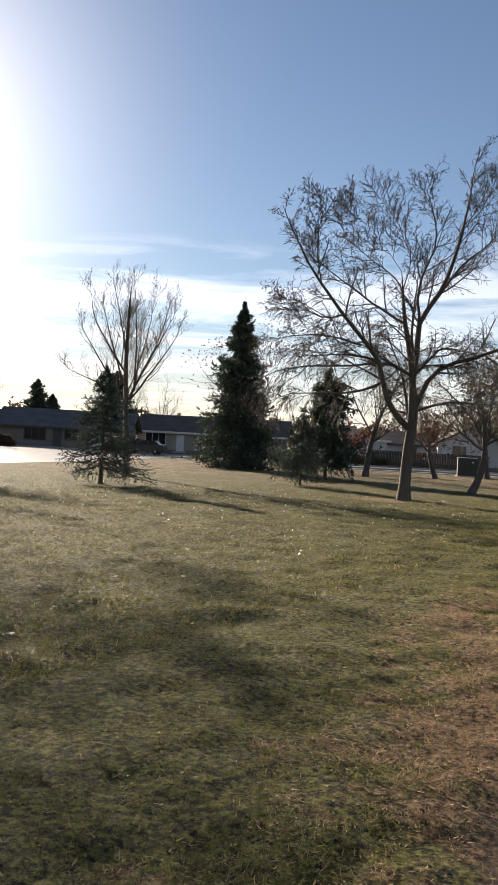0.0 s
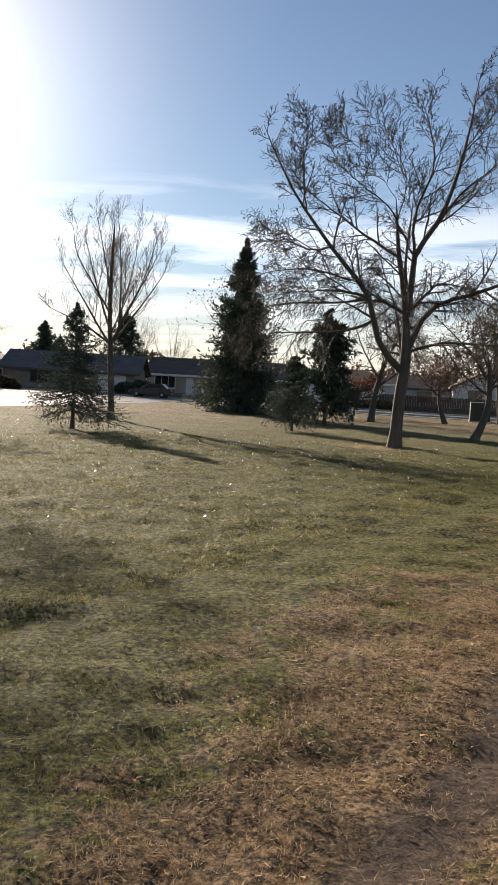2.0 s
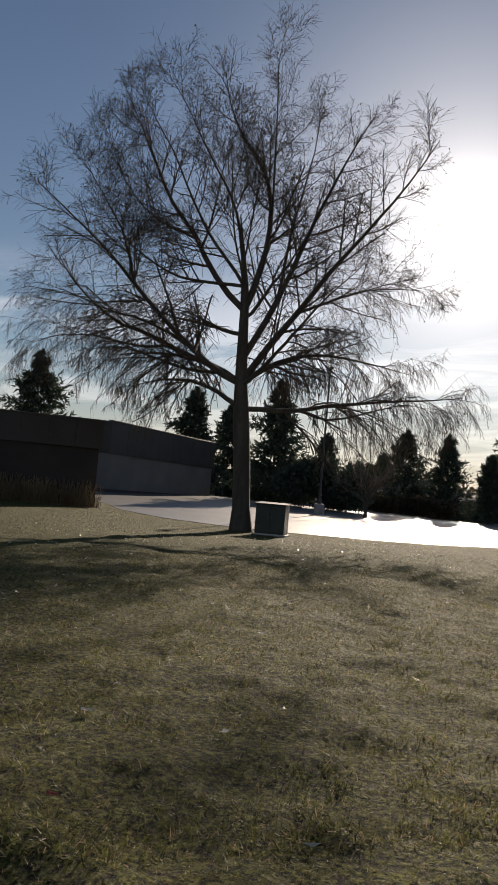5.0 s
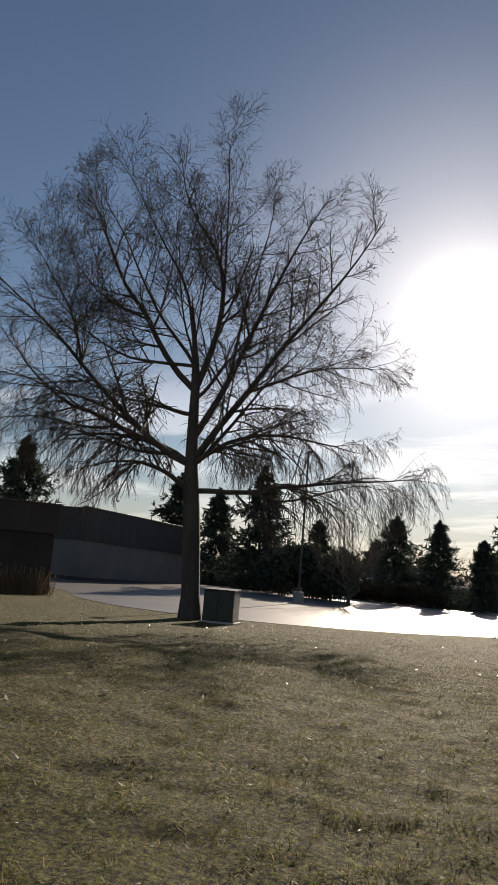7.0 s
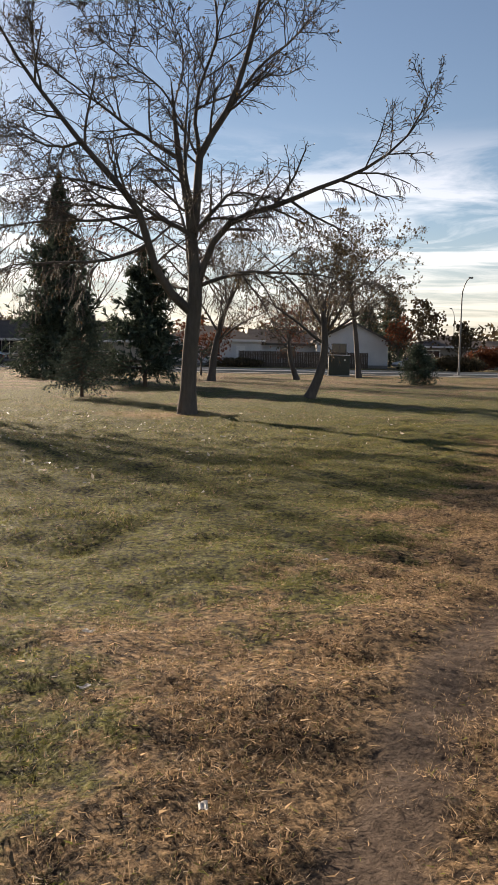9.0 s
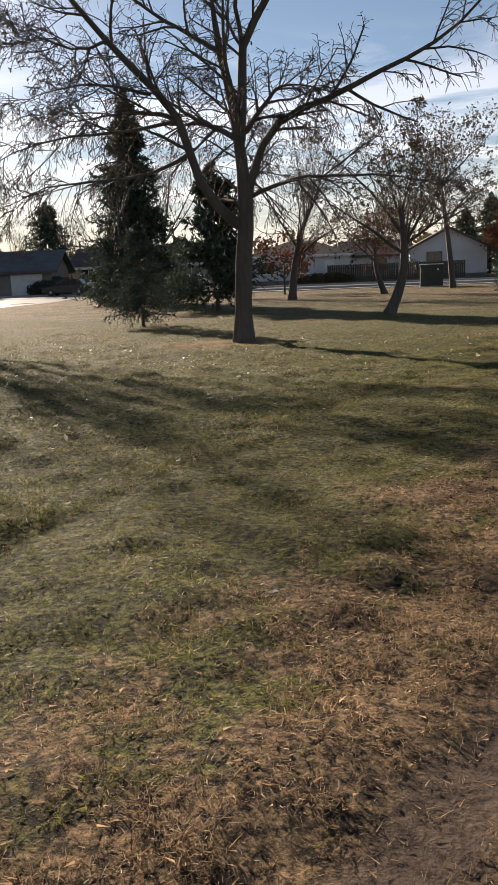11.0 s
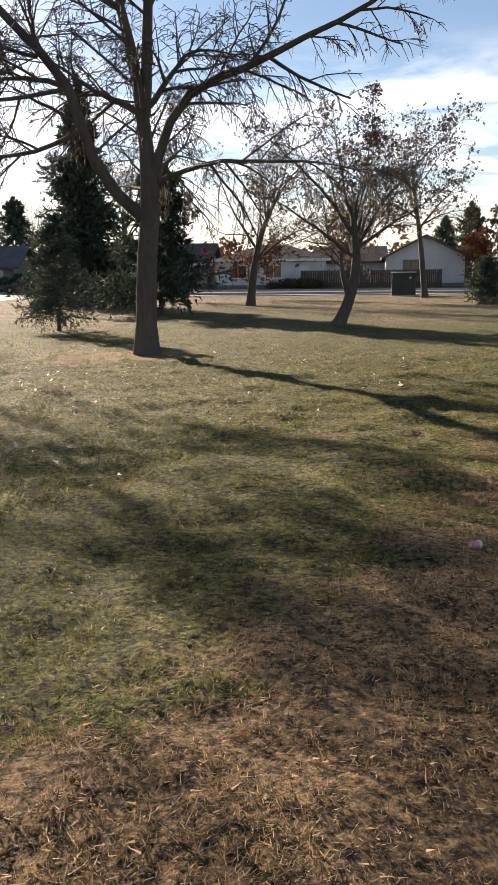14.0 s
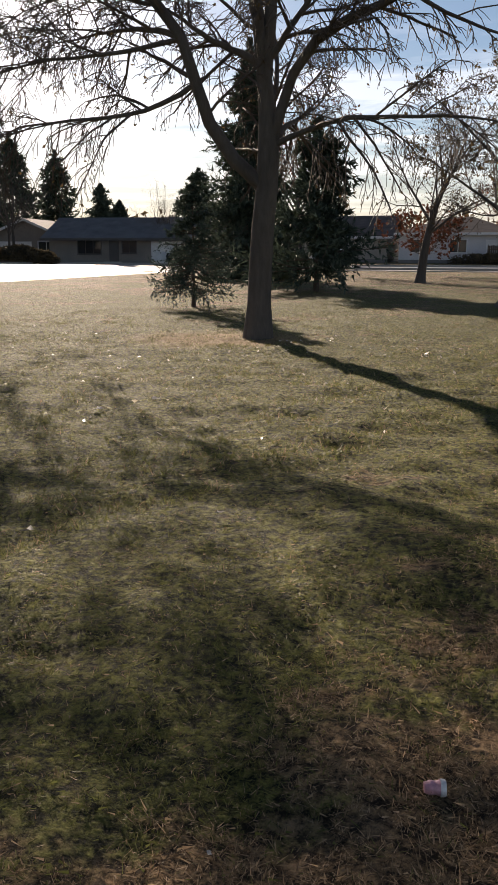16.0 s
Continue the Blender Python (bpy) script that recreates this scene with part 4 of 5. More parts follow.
def window_part(parent, x, z, w, h, y, trim, mullion=1):
    fr = part("window", boxes((x - w / 2 - 0.08, x + w / 2 + 0.08, y - 0.06, y + 0.05, z - 0.08, z), (x - w / 2 - 0.08, x + w / 2 + 0.08, y - 0.06, y + 0.05, z + h, z + h + 0.08), (x - w / 2 - 0.08, x - w / 2, y - 0.06, y + 0.05, z, z + h), (x + w / 2, x + w / 2 + 0.08, y - 0.06, y + 0.05, z, z + h),
                            *[(x - w / 2 + w * k / (mullion + 1) - 0.03, x - w / 2 + w * k / (mullion + 1) + 0.03, y - 0.05, y + 0.05, z, z + h) for k in range(1, mullion + 1)]), trim, parent)
    part("pane", boxes((x - w / 2, x + w / 2, y - 0.02, y + 0.03, z, z + h)), GLASS, fr, "dark glass")
    part("sill", boxes((x - w / 2 - 0.14, x + w / 2 + 0.14, y - 0.13, y, z - 0.14, z - 0.085), bevel=0.01), trim, fr)


def house(x, y, turn, width, depth, wall_h, roof_h, wall, roof, trim, windows, label, door=None, gable_front=False, hip=False, garage=None, chimney=None, overhang=0.5):
    """A bungalow: walls with a base course, a pitched roof with fascia and eaves, windows and doors on its front (towards -y)."""
    t = thing("house", (x, y, at_ground(x, y) - 0.1), turn, label, "house")
    w, d = width / 2, depth
    if gable_front:
        bm = prism([(-w, 0), (w, 0), (w, wall_h), (0, wall_h + roof_h), (-w, wall_h)], 0, d)
    elif hip:
        bm = boxes((-w, w, 0, d, 0, wall_h))
    else:
        bm = bmesh.new()
        rows = [[bm.verts.new((sx, yy, zz)) for yy, zz in ((0, 0), (0, wall_h), (d / 2, wall_h + roof_h), (d, wall_h), (d, 0))] for sx in (-w, w)]
        bm.faces.new(rows[0]), bm.faces.new(rows[1][::-1])
        for i in range(5):
            bm.faces.new((rows[0][(i + 1) % 5], rows[0][i], rows[1][i], rows[1][(i + 1) % 5]))
    part("wall", bm, wall, t)
    part("base_course", boxes((-w - 0.03, w + 0.03, -0.03, d + 0.03, -0.3, 0.42)), BLOCK, t)
    o, th = overhang, 0.2
    drop = o * roof_h / (w if gable_front else d / 2)
    if gable_front:
        for s in (-1, 1):
            part("roof", prism([(0, wall_h + roof_h + 0.01), (0, wall_h + roof_h + th), (s * (w + o), wall_h - drop + th), (s * (w + o), wall_h - drop + 0.01)], -o, d + o), roof, t)
        for s in (-1, 1):
            part("fascia", prism([(0, wall_h + roof_h + th), (s * (w + o), wall_h - drop + th), (s * (w + o), wall_h - drop - 0.05), (0, wall_h + roof_h - 0.08)], -o - 0.06, -o - 0.003), trim, t)
    elif hip:
        bm = bmesh.new()
        run = min(w, d / 2)
        low = [bm.verts.new(p) for p in ((-w - o, -o, wall_h), (w + o, -o, wall_h), (w + o, d + o, wall_h), (-w - o, d + o, wall_h))]
        eave = [bm.verts.new((v.co.x, v.co.y, wall_h + th)) for v in low]
        r1, r2 = bm.verts.new((-w + run, d / 2, wall_h + roof_h)), bm.verts.new((w - run, d / 2, wall_h + roof_h))
        bm.faces.new(low[::-1])
        for i in range(4):
            bm.faces.new((low[i], low[(i + 1) % 4], eave[(i + 1) % 4], eave[i]))
        bm.faces.new((eave[0], eave[1], r2, r1)), bm.faces.new((eave[1], eave[2], r2)), bm.faces.new((eave[2], eave[3], r1, r2)), bm.faces.new((eave[3], eave[0], r1))
        part("roof", bm, roof, t)
        part("fascia", boxes((-w - o, w + o, -o - 0.05, -o - 0.003, wall_h - 0.04, wall_h + th)), trim, t)
    else:
        for s in (0, 1):
            ya, yb = (-o, d / 2) if s == 0 else (d + o, d / 2)
            za, zb = wall_h - drop, wall_h + roof_h
            bm = bmesh.new()
            v = [bm.verts.new(p) for p in ((-w - o, ya, za), (w + o, ya, za), (w + o, yb, zb), (-w - o, yb, zb), (-w - o, ya, za + th), (w + o, ya, za + th), (w + o, yb, zb + th), (-w - o, yb, zb + th))]
            for q in ((3, 2, 1, 0), (4, 5, 6, 7), (0, 1, 5, 4), (1, 2, 6, 5), (2, 3, 7, 6), (3, 0, 4, 7)):
                bm.faces.new([v[i] for i in q])
            bmesh.ops.recalc_face_normals(bm, faces=bm.faces[:])
            part("roof", bm, roof, t)
        part("fascia", boxes((-w - o, w + o, -o - 0.06, -o - 0.003, wall_h - drop - 0.05, wall_h - drop + th)), trim, t)
    for wx, wz, ww, wh in windows:
        window_part(t, wx, wz, ww, wh, -0.02, trim, 1 if ww < 2 else 2)
    if door is not None:
        dr = part("door", boxes((door - 0.5, door + 0.5, -0.07, 0.02, 0.3, 2.4), (door - 0.38, door + 0.38, -0.1, -0.07, 1.5, 2.2), (door - 0.38, door + 0.38, -0.1, -0.07, 0.45, 1.3)), trim, t)
        part("handle", boxes((door + 0.36, door + 0.42, -0.13, -0.07, 1.3, 1.42), bevel=0.01), POLE_STEEL, dr, "metal door handle")
        part("step", boxes((door - 0.8, door + 0.8, -1.2, -0.08, -0.2, 0.14), (door - 0.8, door + 0.8, -0.8, -0.09, 0.14, 0.3)), CONCRETE, t)
    if garage is not None:
        gx0, gw = garage
        part("garage_door", boxes((gx0 - gw / 2, gx0 + gw / 2, -0.06, 0.02, 0.05, 2.3), *[(gx0 - gw / 2, gx0 + gw / 2, -0.08, -0.06, 0.1 + 0.55 * k, 0.56 + 0.55 * k) for k in range(4)]), TRIM_WHITE, t)
    if chimney is not None:
        ch = part("chimney", boxes((chimney - 0.35, chimney + 0.35, d / 2 - 0.35, d / 2 + 0.35, wall_h, wall_h + roof_h + 0.9), bevel=0.02), DARK_BRICK, t)
        part("cap", boxes((chimney - 0.42, chimney + 0.42, d / 2 - 0.42, d / 2 + 0.42, wall_h + roof_h + 0.9, wall_h + roof_h + 1.0)), CONCRETE, ch)
    return t


house(21.3, 110, 0, 8.3, 12, 3.2, 2.1, STUCCO, SHINGLE, TRIM_DARK, [(-1.5, 1.3, 1.5, 1.5)], "white stucco house with a gable end and dark eaves", gable_front=True)
house(13.4, 113, 0, 7.5, 9, 2.8, 1.6, STUCCO, SHINGLE, TRIM_DARK, [(0.5, 1.2, 1.6, 1.1)], "low wing of a white house with a brown roof")
house(5.0, 108, 0, 11.5, 9, 2.9, 1.9, STUCCO, SHINGLE, TRIM_WHITE, [(-3.6, 1.2, 1.8, 1.2), (0.2, 1.2, 1.6, 1.2)], "white bungalow with a brown hip roof behind a rust-red tree", door=3.4, hip=True)
house(-11.8, 110, 0, 19, 9, 2.9, 2.0, CREAM, SHINGLE, TRIM_WHITE, [(-7.2, 1.1, 2.6, 1.4), (-0.6, 1.3, 1.8, 1.1), (4.5, 1.3, 1.6, 1.1)], "long cream bungalow with a dark brown pitched roof", door=-3.9, overhang=0.7, chimney=2.0)
house(-27.0, 97, 8, 15, 9, 2.7, 1.9, TAN, GREY_SHINGLE, TRIM_DARK, [(-3.2, 1.1, 2.4, 1.3), (1.0, 1.2, 1.4, 1.1)], "tan bungalow with a low grey roof and garage", door=-0.6, garage=(4.9, 3.2), overhang=0.7)
house(-55.0, 97, 14, 14, 9, 2.7, 1.7, TAN, GREY_SHINGLE, TRIM_WHITE, [(-3.2, 1.1, 2.4, 1.3), (2.6, 1.2, 1.8, 1.1)], "grey-roofed bungalow beyond the parking lot among spruces", door=0.2, hip=True)
house(-40.5, 101.0, 10, 9.0, 8, 2.7, 1.9, TAN, GREY_SHINGLE, TRIM_WHITE, [(2.4, 1.2, 1.8, 1.1)], "tan gabled bungalow with pale fascia and a double garage", garage=(-1.6, 4.6), gable_front=True)
house(-52.0, 84, 30, 10, 8, 2.6, 1.5, TAN, GREY_SHINGLE, TRIM_WHITE, [(-2.0, 1.1, 1.8, 1.2), (2.0, 1.1, 1.8, 1.2)], "small house with a pale shining roof behind a bare shrub", overhang=0.6)
house(45.5, 165, -6, 9, 9, 3.0, 2.2, STUCCO, SHINGLE, TRIM_WHITE, [(-1.8, 1.3, 1.4, 1.3)], "small white gabled house far down the street", gable_front=True)
house(58.0, 160, -10, 14, 9, 2.9, 1.8, CREAM, SHINGLE, TRIM_WHITE, [(-3.0, 1.3, 1.8, 1.2), (2.0, 1.3, 1.6, 1.2)], "cream bungalow far down the street")
house(37.5, 128, -4, 12, 9, 2.9, 1.8, TAN, SHINGLE, TRIM_WHITE, [(-3.0, 1.3, 1.8, 1.2), (2.5, 1.3, 1.6, 1.2)], "tan bungalow half hidden by dark trees", hip=True)


def school_block(x, y, turn, length, depth, height, band, low, label):
    """A flat-roofed block, its front along +x from its corner: wall, deep dark upper band, parapet cap, roof deck."""
    t = thing("school_building", (x, y, at_ground(x, y) - 0.1), turn, label, "school building")
    part("wall", boxes((0, length, 0, depth, -0.3, height - band)), low, t)
    part("base_course", boxes((-0.04, length + 0.04, -0.05, depth, -0.3, 0.35)), FASCIA, t)
    n = int(length // 1.2)
    for k in range(n):
        a, b = -0.12 + (length + 0.24) * k / n, -0.12 + (length + 0.24) * (k + 1) / n
        part("panel", boxes((a + 0.008, b - 0.008, -0.14, -0.02, height - band, height)), FASCIA, t)
    part("upper_band", boxes((-0.1, length + 0.1, -0.02, depth + 0.1, height - band, height - 0.02)), FASCIA, t)
    part("parapet_cap", boxes((-0.2, length + 0.2, -0.2, 0.2, height, height + 0.07), bevel=0.015), TRIM_DARK, t)
    part("roof_vent", boxes((length * 0.45, length * 0.45 + 0.5, 1.5, 2.0, height, height + 0.35), bevel=0.05), POLE_STEEL, t)
    return t


school_block(-42.6, 41.2, 115.4, 18.0, 18.0, 5.2, 2.3, BLOCK, "long flat-roofed school wing with dark upper band and grey wall")
school_block(-37.0, 6.1, 64, 26.0, 10.0, 3.7, 1.3, DARK_BRICK, "dark flat-roofed brick school block at the lot's corner")

# wooden fence between the white houses
for k in range(6):
    f = thing("fence_panel", (8.2 + 2.4 * k, 105.5, at_ground(9 + 2.4 * k, 105.5)), 0, "weathered brown wooden fence panel between houses", "fence", "fence between the houses")
    for i in range(12):
        part("board", boxes((0.19 * i + 0.1, 0.19 * i + 0.27, 0, 0.025, 0.06, 1.75 + 0.02 * (i % 3))), FENCE_WOOD, f)
    part("post", boxes((0, 0.09, 0.03, 0.12, -0.1, 1.85), bevel=0.008), FENCE_WOOD, f)
    part("rail", boxes((0, 2.4, 0.03, 0.07, 0.4, 0.49)), FENCE_WOOD, f)
    part("rail", boxes((0, 2.4, 0.03, 0.07, 1.35, 1.44)), FENCE_WOOD, f)


# ---- street furniture ----
def cabinet(x, y, turn, w, d, h, label, plate=True):
    """A padmounted utility cabinet: plinth, body, overhanging sloped lid, two doors with handles, a label plate."""
    t = thing("utility_cabinet", (x, y, at_ground(x, y) - 0.03), turn, label, "utility cabinet")
    part("plinth", boxes((-w / 2 - 0.08, w / 2 + 0.08, -d / 2 - 0.08, d / 2 + 0.08, -0.1, 0.1), bevel=0.02), CONCRETE, t)
    part("body", boxes((-w / 2, w / 2, -d / 2, d / 2, 0.1, h - 0.1), bevel=0.02), GREEN_STEEL, t)
    lid = prism([(-d / 2 - 0.05, h - 0.1), (d / 2 + 0.05, h - 0.1), (d / 2 + 0.05, h), (-d / 2 - 0.05, h - 0.06)], -w / 2 - 0.05, w / 2 + 0.05, 0.012)
    bmesh.ops.rotate(lid, verts=lid.verts[:], matrix=Matrix.Rotation(radians(90), 3, "Z"))
    part("lid", lid, GREEN_STEEL, t)
    for s in (-1, 1):
        dr = part("door", boxes((min(0, s * (w / 2 - 0.04)) + 0.006, max(0, s * (w / 2 - 0.04)) - 0.006, -d / 2 - 0.02, -d / 2 + 0.004, 0.16, h - 0.16), bevel=0.006), GREEN_STEEL, t)
        part("handle", boxes((s * 0.07 - 0.02, s * 0.07 + 0.02, -d / 2 - 0.06, -d / 2 - 0.02, h * 0.5, h * 0.5 + 0.16), bevel=0.008), DARK_STEEL, dr)
    if plate:
        part("label_plate", boxes((w * 0.22, w * 0.22 + 0.16, -d / 2 - 0.028, -d / 2 - 0.021, h * 0.72, h * 0.72 + 0.12)), LITTER, t, "small pale warning plate")
    return t


cabinet(-14.72, 30.46, 35.5, 1.12, 1.0, 1.28, "dark green steel utility cabinet on the grass beside a tree", plate=False)
cabinet(16.8, 80.2, -3, 1.7, 1.2, 1.75, "green steel utility cabinet near the street")


def lathe(profile, seg=12):
    """A turned shape from (radius, height) rows."""
    bm = bmesh.new()
    rings = [[bm.verts.new((r * math.cos(2 * math.pi * k / seg), r * math.sin(2 * math.pi * k / seg), z)) for k in range(seg)] for r, z in profile]
    for a, b in zip(rings, rings[1:]):
        for k in range(seg):
            bm.faces.new((a[k], a[(k + 1) % seg], b[(k + 1) % seg], b[k]))
    bm.faces.new(rings[-1])
    bm.faces.new(rings[0][::-1])
    return bm


lot_lamp = thing("lot_lamp", (-33.0, 53.2, at_ground(-33, 53.2)), -40, "slim dark lamp pole on a concrete base in the parking lot", "lamp post")
part("base", lathe([(0.38, -0.1), (0.38, 0.7), (0.34, 0.78), (0.2, 0.8)], 14), CONCRETE, lot_lamp, "round concrete footing")
part("collar", lathe([(0.16, 0.8), (0.16, 0.95), (0.1, 1.25)], 10), DARK_STEEL, lot_lamp)
part("pole", lathe([(0.085, 0.8), (0.06, 10.6)], 8), DARK_STEEL, lot_lamp)
part("lamp_head", boxes((-0.2, 0.75, -0.17, 0.17, 10.55, 10.72), bevel=0.03), DARK_STEEL, lot_lamp)
part("lens", boxes((0.1, 0.66, -0.12, 0.12, 10.53, 10.552)), LAMP_LENS, lot_lamp)


utility_pole = thing("utility_pole", (-24.1, 122.0, at_ground(-24.1, 122.0)), 12, "weathered wooden utility pole behind the cream bungalow", "utility pole")
part("pole", lathe([(0.16, -0.2), (0.14, 3.0), (0.10, 6.2)], 10), FENCE_WOOD, utility_pole)
part("crossarm", boxes((-1.0, 1.0, -0.06, 0.06, 5.5, 5.64), bevel=0.01), FENCE_WOOD, utility_pole)
for px in (-0.85, -0.4, 0.4, 0.85):
    insulator = lathe([(0.03, 5.64), (0.06, 5.7), (0.06, 5.8), (0.03, 5.84)], 8)
    bmesh.ops.translate(insulator, verts=insulator.verts[:], vec=(px, 0, 0))
    part("insulator", insulator, LAMP_LENS, utility_pole)


def street_lamp(x, y, turn, h, label):
    t = thing("street_lamp", (x, y, at_ground(x, y)), turn, label, "street lamp", "lamps along the street")
    s = np.linspace(0, 1, 14)
    run = np.stack([0.1 + 4.4 * np.clip(s - 0.72, 0, 1) ** 1.6, np.zeros(14), h * (1 - (1 - s) ** 1.35)], 1)
    part("pole", joined("pole", [tubes(run[None], np.linspace(0.09, 0.04, 14)[None], 8)], POLE_STEEL), POLE_STEEL, t)
    part("base", lathe([(0.3, -0.1), (0.3, 0.12), (0.2, 0.16)], 10), CONCRETE, t)
    hx = run[-1, 0]
    part("lamp_head", boxes((hx - 0.08, hx + 0.30, -0.1, 0.1, h - 0.05, h + 0.07), bevel=0.04), POLE_STEEL, t)
    part("lens", boxes((hx + 0.0, hx + 0.26, -0.08, 0.08, h - 0.08, h - 0.052)), LAMP_LENS, t)
    return t


street_lamp(27.5, 89.2 - 4.6, -20, 8.4, "tall curved galvanised street lamp at the park's edge")
street_lamp(42.5, 150, 150, 9.6, "curved street lamp farther down the street")


def car(x, y, turn, length, width, height, paint, label, boxy=False):
    """A parked car, its nose to +x: lower body, cabin, glass, four wheels, lamps, bumpers, mirrors."""
    t = thing("car", (x, y, at_ground(x, y) + 0.06), turn, label, "car")
    L, w, h = length / 2, width / 2, height
    rear = -L * (0.86 if boxy else 0.72)
    part("body", prism([(-L, 0.42), (-L * 0.98, 0.3), (L * 0.98, 0.3), (L, 0.45), (L * 0.97, 0.74), (L * 0.42, 0.98), (-L * 0.96, 1.02), (-L, 0.8)], -w, w, 0.06), paint, t)
    part("cabin", prism([(L * 0.42, 0.95), (L * 0.10, h), (rear * 0.8, h), (rear - 0.18, 0.98)], -w * 0.86, w * 0.86, 0.07), paint, t)
    for s in (-1, 1):
        part("side_window", prism([(L * 0.31, 1.02), (L * 0.07, h - 0.09), (-L * 0.22, h - 0.09), (-L * 0.22, 1.02)], s * w * 0.865 - 0.006, s * w * 0.865 + 0.006), GLASS, t)
        part("side_window", prism([(-L * 0.26, 1.02), (-L * 0.26, h - 0.09), (rear * 0.78, h - 0.1), (rear * 0.9, 1.05)], s * w * 0.865 - 0.006, s * w * 0.865 + 0.006), GLASS, t)
        part("mirror", boxes((L * 0.26, L * 0.36, s * w + (-0.02 if s > 0 else -0.16), s * w + (0.16 if s > 0 else 0.02), 0.98, 1.12), bevel=0.03), paint, t)
        part("headlight", boxes((L * 0.93, L * 1.0, s * w * 0.62 - 0.18, s * w * 0.62 + 0.18, 0.6, 0.74), bevel=0.02), LAMP_LENS, t)
        part("tail_light", boxes((-L * 1.005, -L * 0.96, s * w * 0.8 - 0.12, s * w * 0.8 + 0.12, 0.7, 0.95), bevel=0.02), RED_LENS, t)
        for wx in (L * 0.62, -L * 0.6):
            tyre = lathe([(0.2, -0.11), (0.3, -0.11), (0.335, -0.07), (0.335, 0.07), (0.3, 0.11), (0.2, 0.11)], 18)
            rim = lathe([(0.2, -0.09), (0.21, 0.0), (0.2, 0.1), (0.06, 0.12)], 14)
            for b in (tyre, rim):
                bmesh.ops.rotate(b, verts=b.verts[:], matrix=Matrix.Rotation(radians(-90 * s), 3, "X"))
                bmesh.ops.translate(b, verts=b.verts[:], vec=(wx, s * (w - 0.07), 0.335))
            wheel = part("wheel", tyre, RUBBER, t)
            part("rim", rim, RIM_METAL, wheel)
    ws = bmesh.new()
    v = [ws.verts.new(p) for p in ((L * 0.425, -w * 0.78, 0.99), (L * 0.425, w * 0.78, 0.99), (L * 0.125, w * 0.74, h - 0.03), (L * 0.125, -w * 0.74, h - 0.03))]
    v2 = [ws.verts.new(q.co + Vector((0.02, 0, 0.02))) for q in v]
    ws.faces.new(v2), ws.faces.new(v[::-1])
    for i in range(4):
        ws.faces.new((v[i], v[(i + 1) % 4], v2[(i + 1) % 4], v2[i]))
    part("windscreen", ws, GLASS, t)
    part("bumper", boxes((L * 0.96, L * 1.02, -w * 0.95, w * 0.95, 0.36, 0.55), bevel=0.04), DARK_STEEL, t)
    part("bumper", boxes((-L * 1.02, -L * 0.96, -w * 0.95, w * 0.95, 0.36, 0.58), bevel=0.04), DARK_STEEL, t)
    return t


car(-15.8, 91.6, 180, 4.5, 1.8, 1.5, BLACK_PAINT, "black car parked at the far kerb")
car(27.6, 104.0, 200, 5.0, 1.9, 1.75, SILVER_PAINT, "pale silver van parked beside the white house", boxy=True)
car(-4.5, 91.8, 180, 4.4, 1.8, 1.5, SILVER_PAINT, "silver car parked at the kerb behind the spruces")

# dark evergreen thicket and hedges


def thicket(name, x, y, length, depth, height, turn, mat, label, seed, leaves=9000, size=0.16, kind=""):
    """A dense shrub: stems, and a lumpy mass of leaves with an uneven outline."""
    g = np.random.default_rng(seed)
    t = thing(name, (x, y, at_ground(x, y) - 0.05), turn, label, "shrub")
    n = 60
    base = np.stack([(g.random(n) - 0.5) * length * 0.8, (g.random(n) - 0.5) * depth * 0.6, np.zeros(n)], 1)
    way = unit(np.stack([g.normal(size=n) * 0.35, g.normal(size=n) * 0.35, np.ones(n)], 1))
    P = base[:, None] + way[:, None] * (np.linspace(0, 1, 5)[None, :, None] * height * (0.6 + 0.3 * g.random((n, 1, 1))))
    part("stem_mass", joined("stem_mass", [tubes(P, np.full((n, 5), 0.03) * np.linspace(1, 0.4, 5), 4)], TWIG), TWIG, t)
    c = 26
    cx, cy = (g.random(c) - 0.5) * length * 0.8, (g.random(c) - 0.5) * depth * 0.7
    cz = height * (0.25 + 0.5 * g.random(c)) * (1 - 0.55 * (2 * cx / length) ** 2)
    k = g.integers(0, c, leaves)
    v = unit(g.normal(size=(leaves, 3))) * (g.random((leaves, 1)) ** 0.4) * np.array([length * 0.17, depth * 0.3, height * 0.27])
    at = np.stack([cx[k], cy[k], cz[k]], 1) + v
    at[:, 2] = np.abs(at[:, 2])
    part("foliage", joined("foliage", [scraps(g, at, size)], mat, False), mat, t)
    return t


thicket("shrub", -41.0, 62.5, 8.5, 5.0, 5.4, 40, NEEDLE, "large rounded dark evergreen thicket beyond the parking lot", 201, 14000, 0.22)
thicket("shrub", -49.0, 73.0, 9.0, 4.0, 3.2, 40, DARK_LEAF, "dark hedge at the far edge of the parking lot", 202, 12000, 0.18)
thicket("shrub", -41.5, 76.5, 9.0, 3.0, 2.2, 30, DARK_LEAF, "dark hedge beneath the spruces", 203, 12000, 0.18)
thicket("shrub", -33.0, 88.0, 7.0, 2.4, 1.8, 20, DARK_LEAF, "dark hedge beside the tan bungalow", 204, 12000, 0.18)
thicket("shrub", -56.0, 70.0, 9.0, 4.0, 4.2, 45, NEEDLE, "dark evergreen hedge behind the parking lot", 205, 12000, 0.2)
thicket("shrub", -19.5, 97.8, 5.0, 2.0, 2.0, 0, NEEDLE, "low dark evergreen shrubs in a front garden", 206, 6000, 0.14)
thicket("shrub", 31.0, 101.0, 8.0, 2.4, 1.8, -5, DARK_LEAF, "low dark hedge near the street lamp", 207, 7000, 0.14)
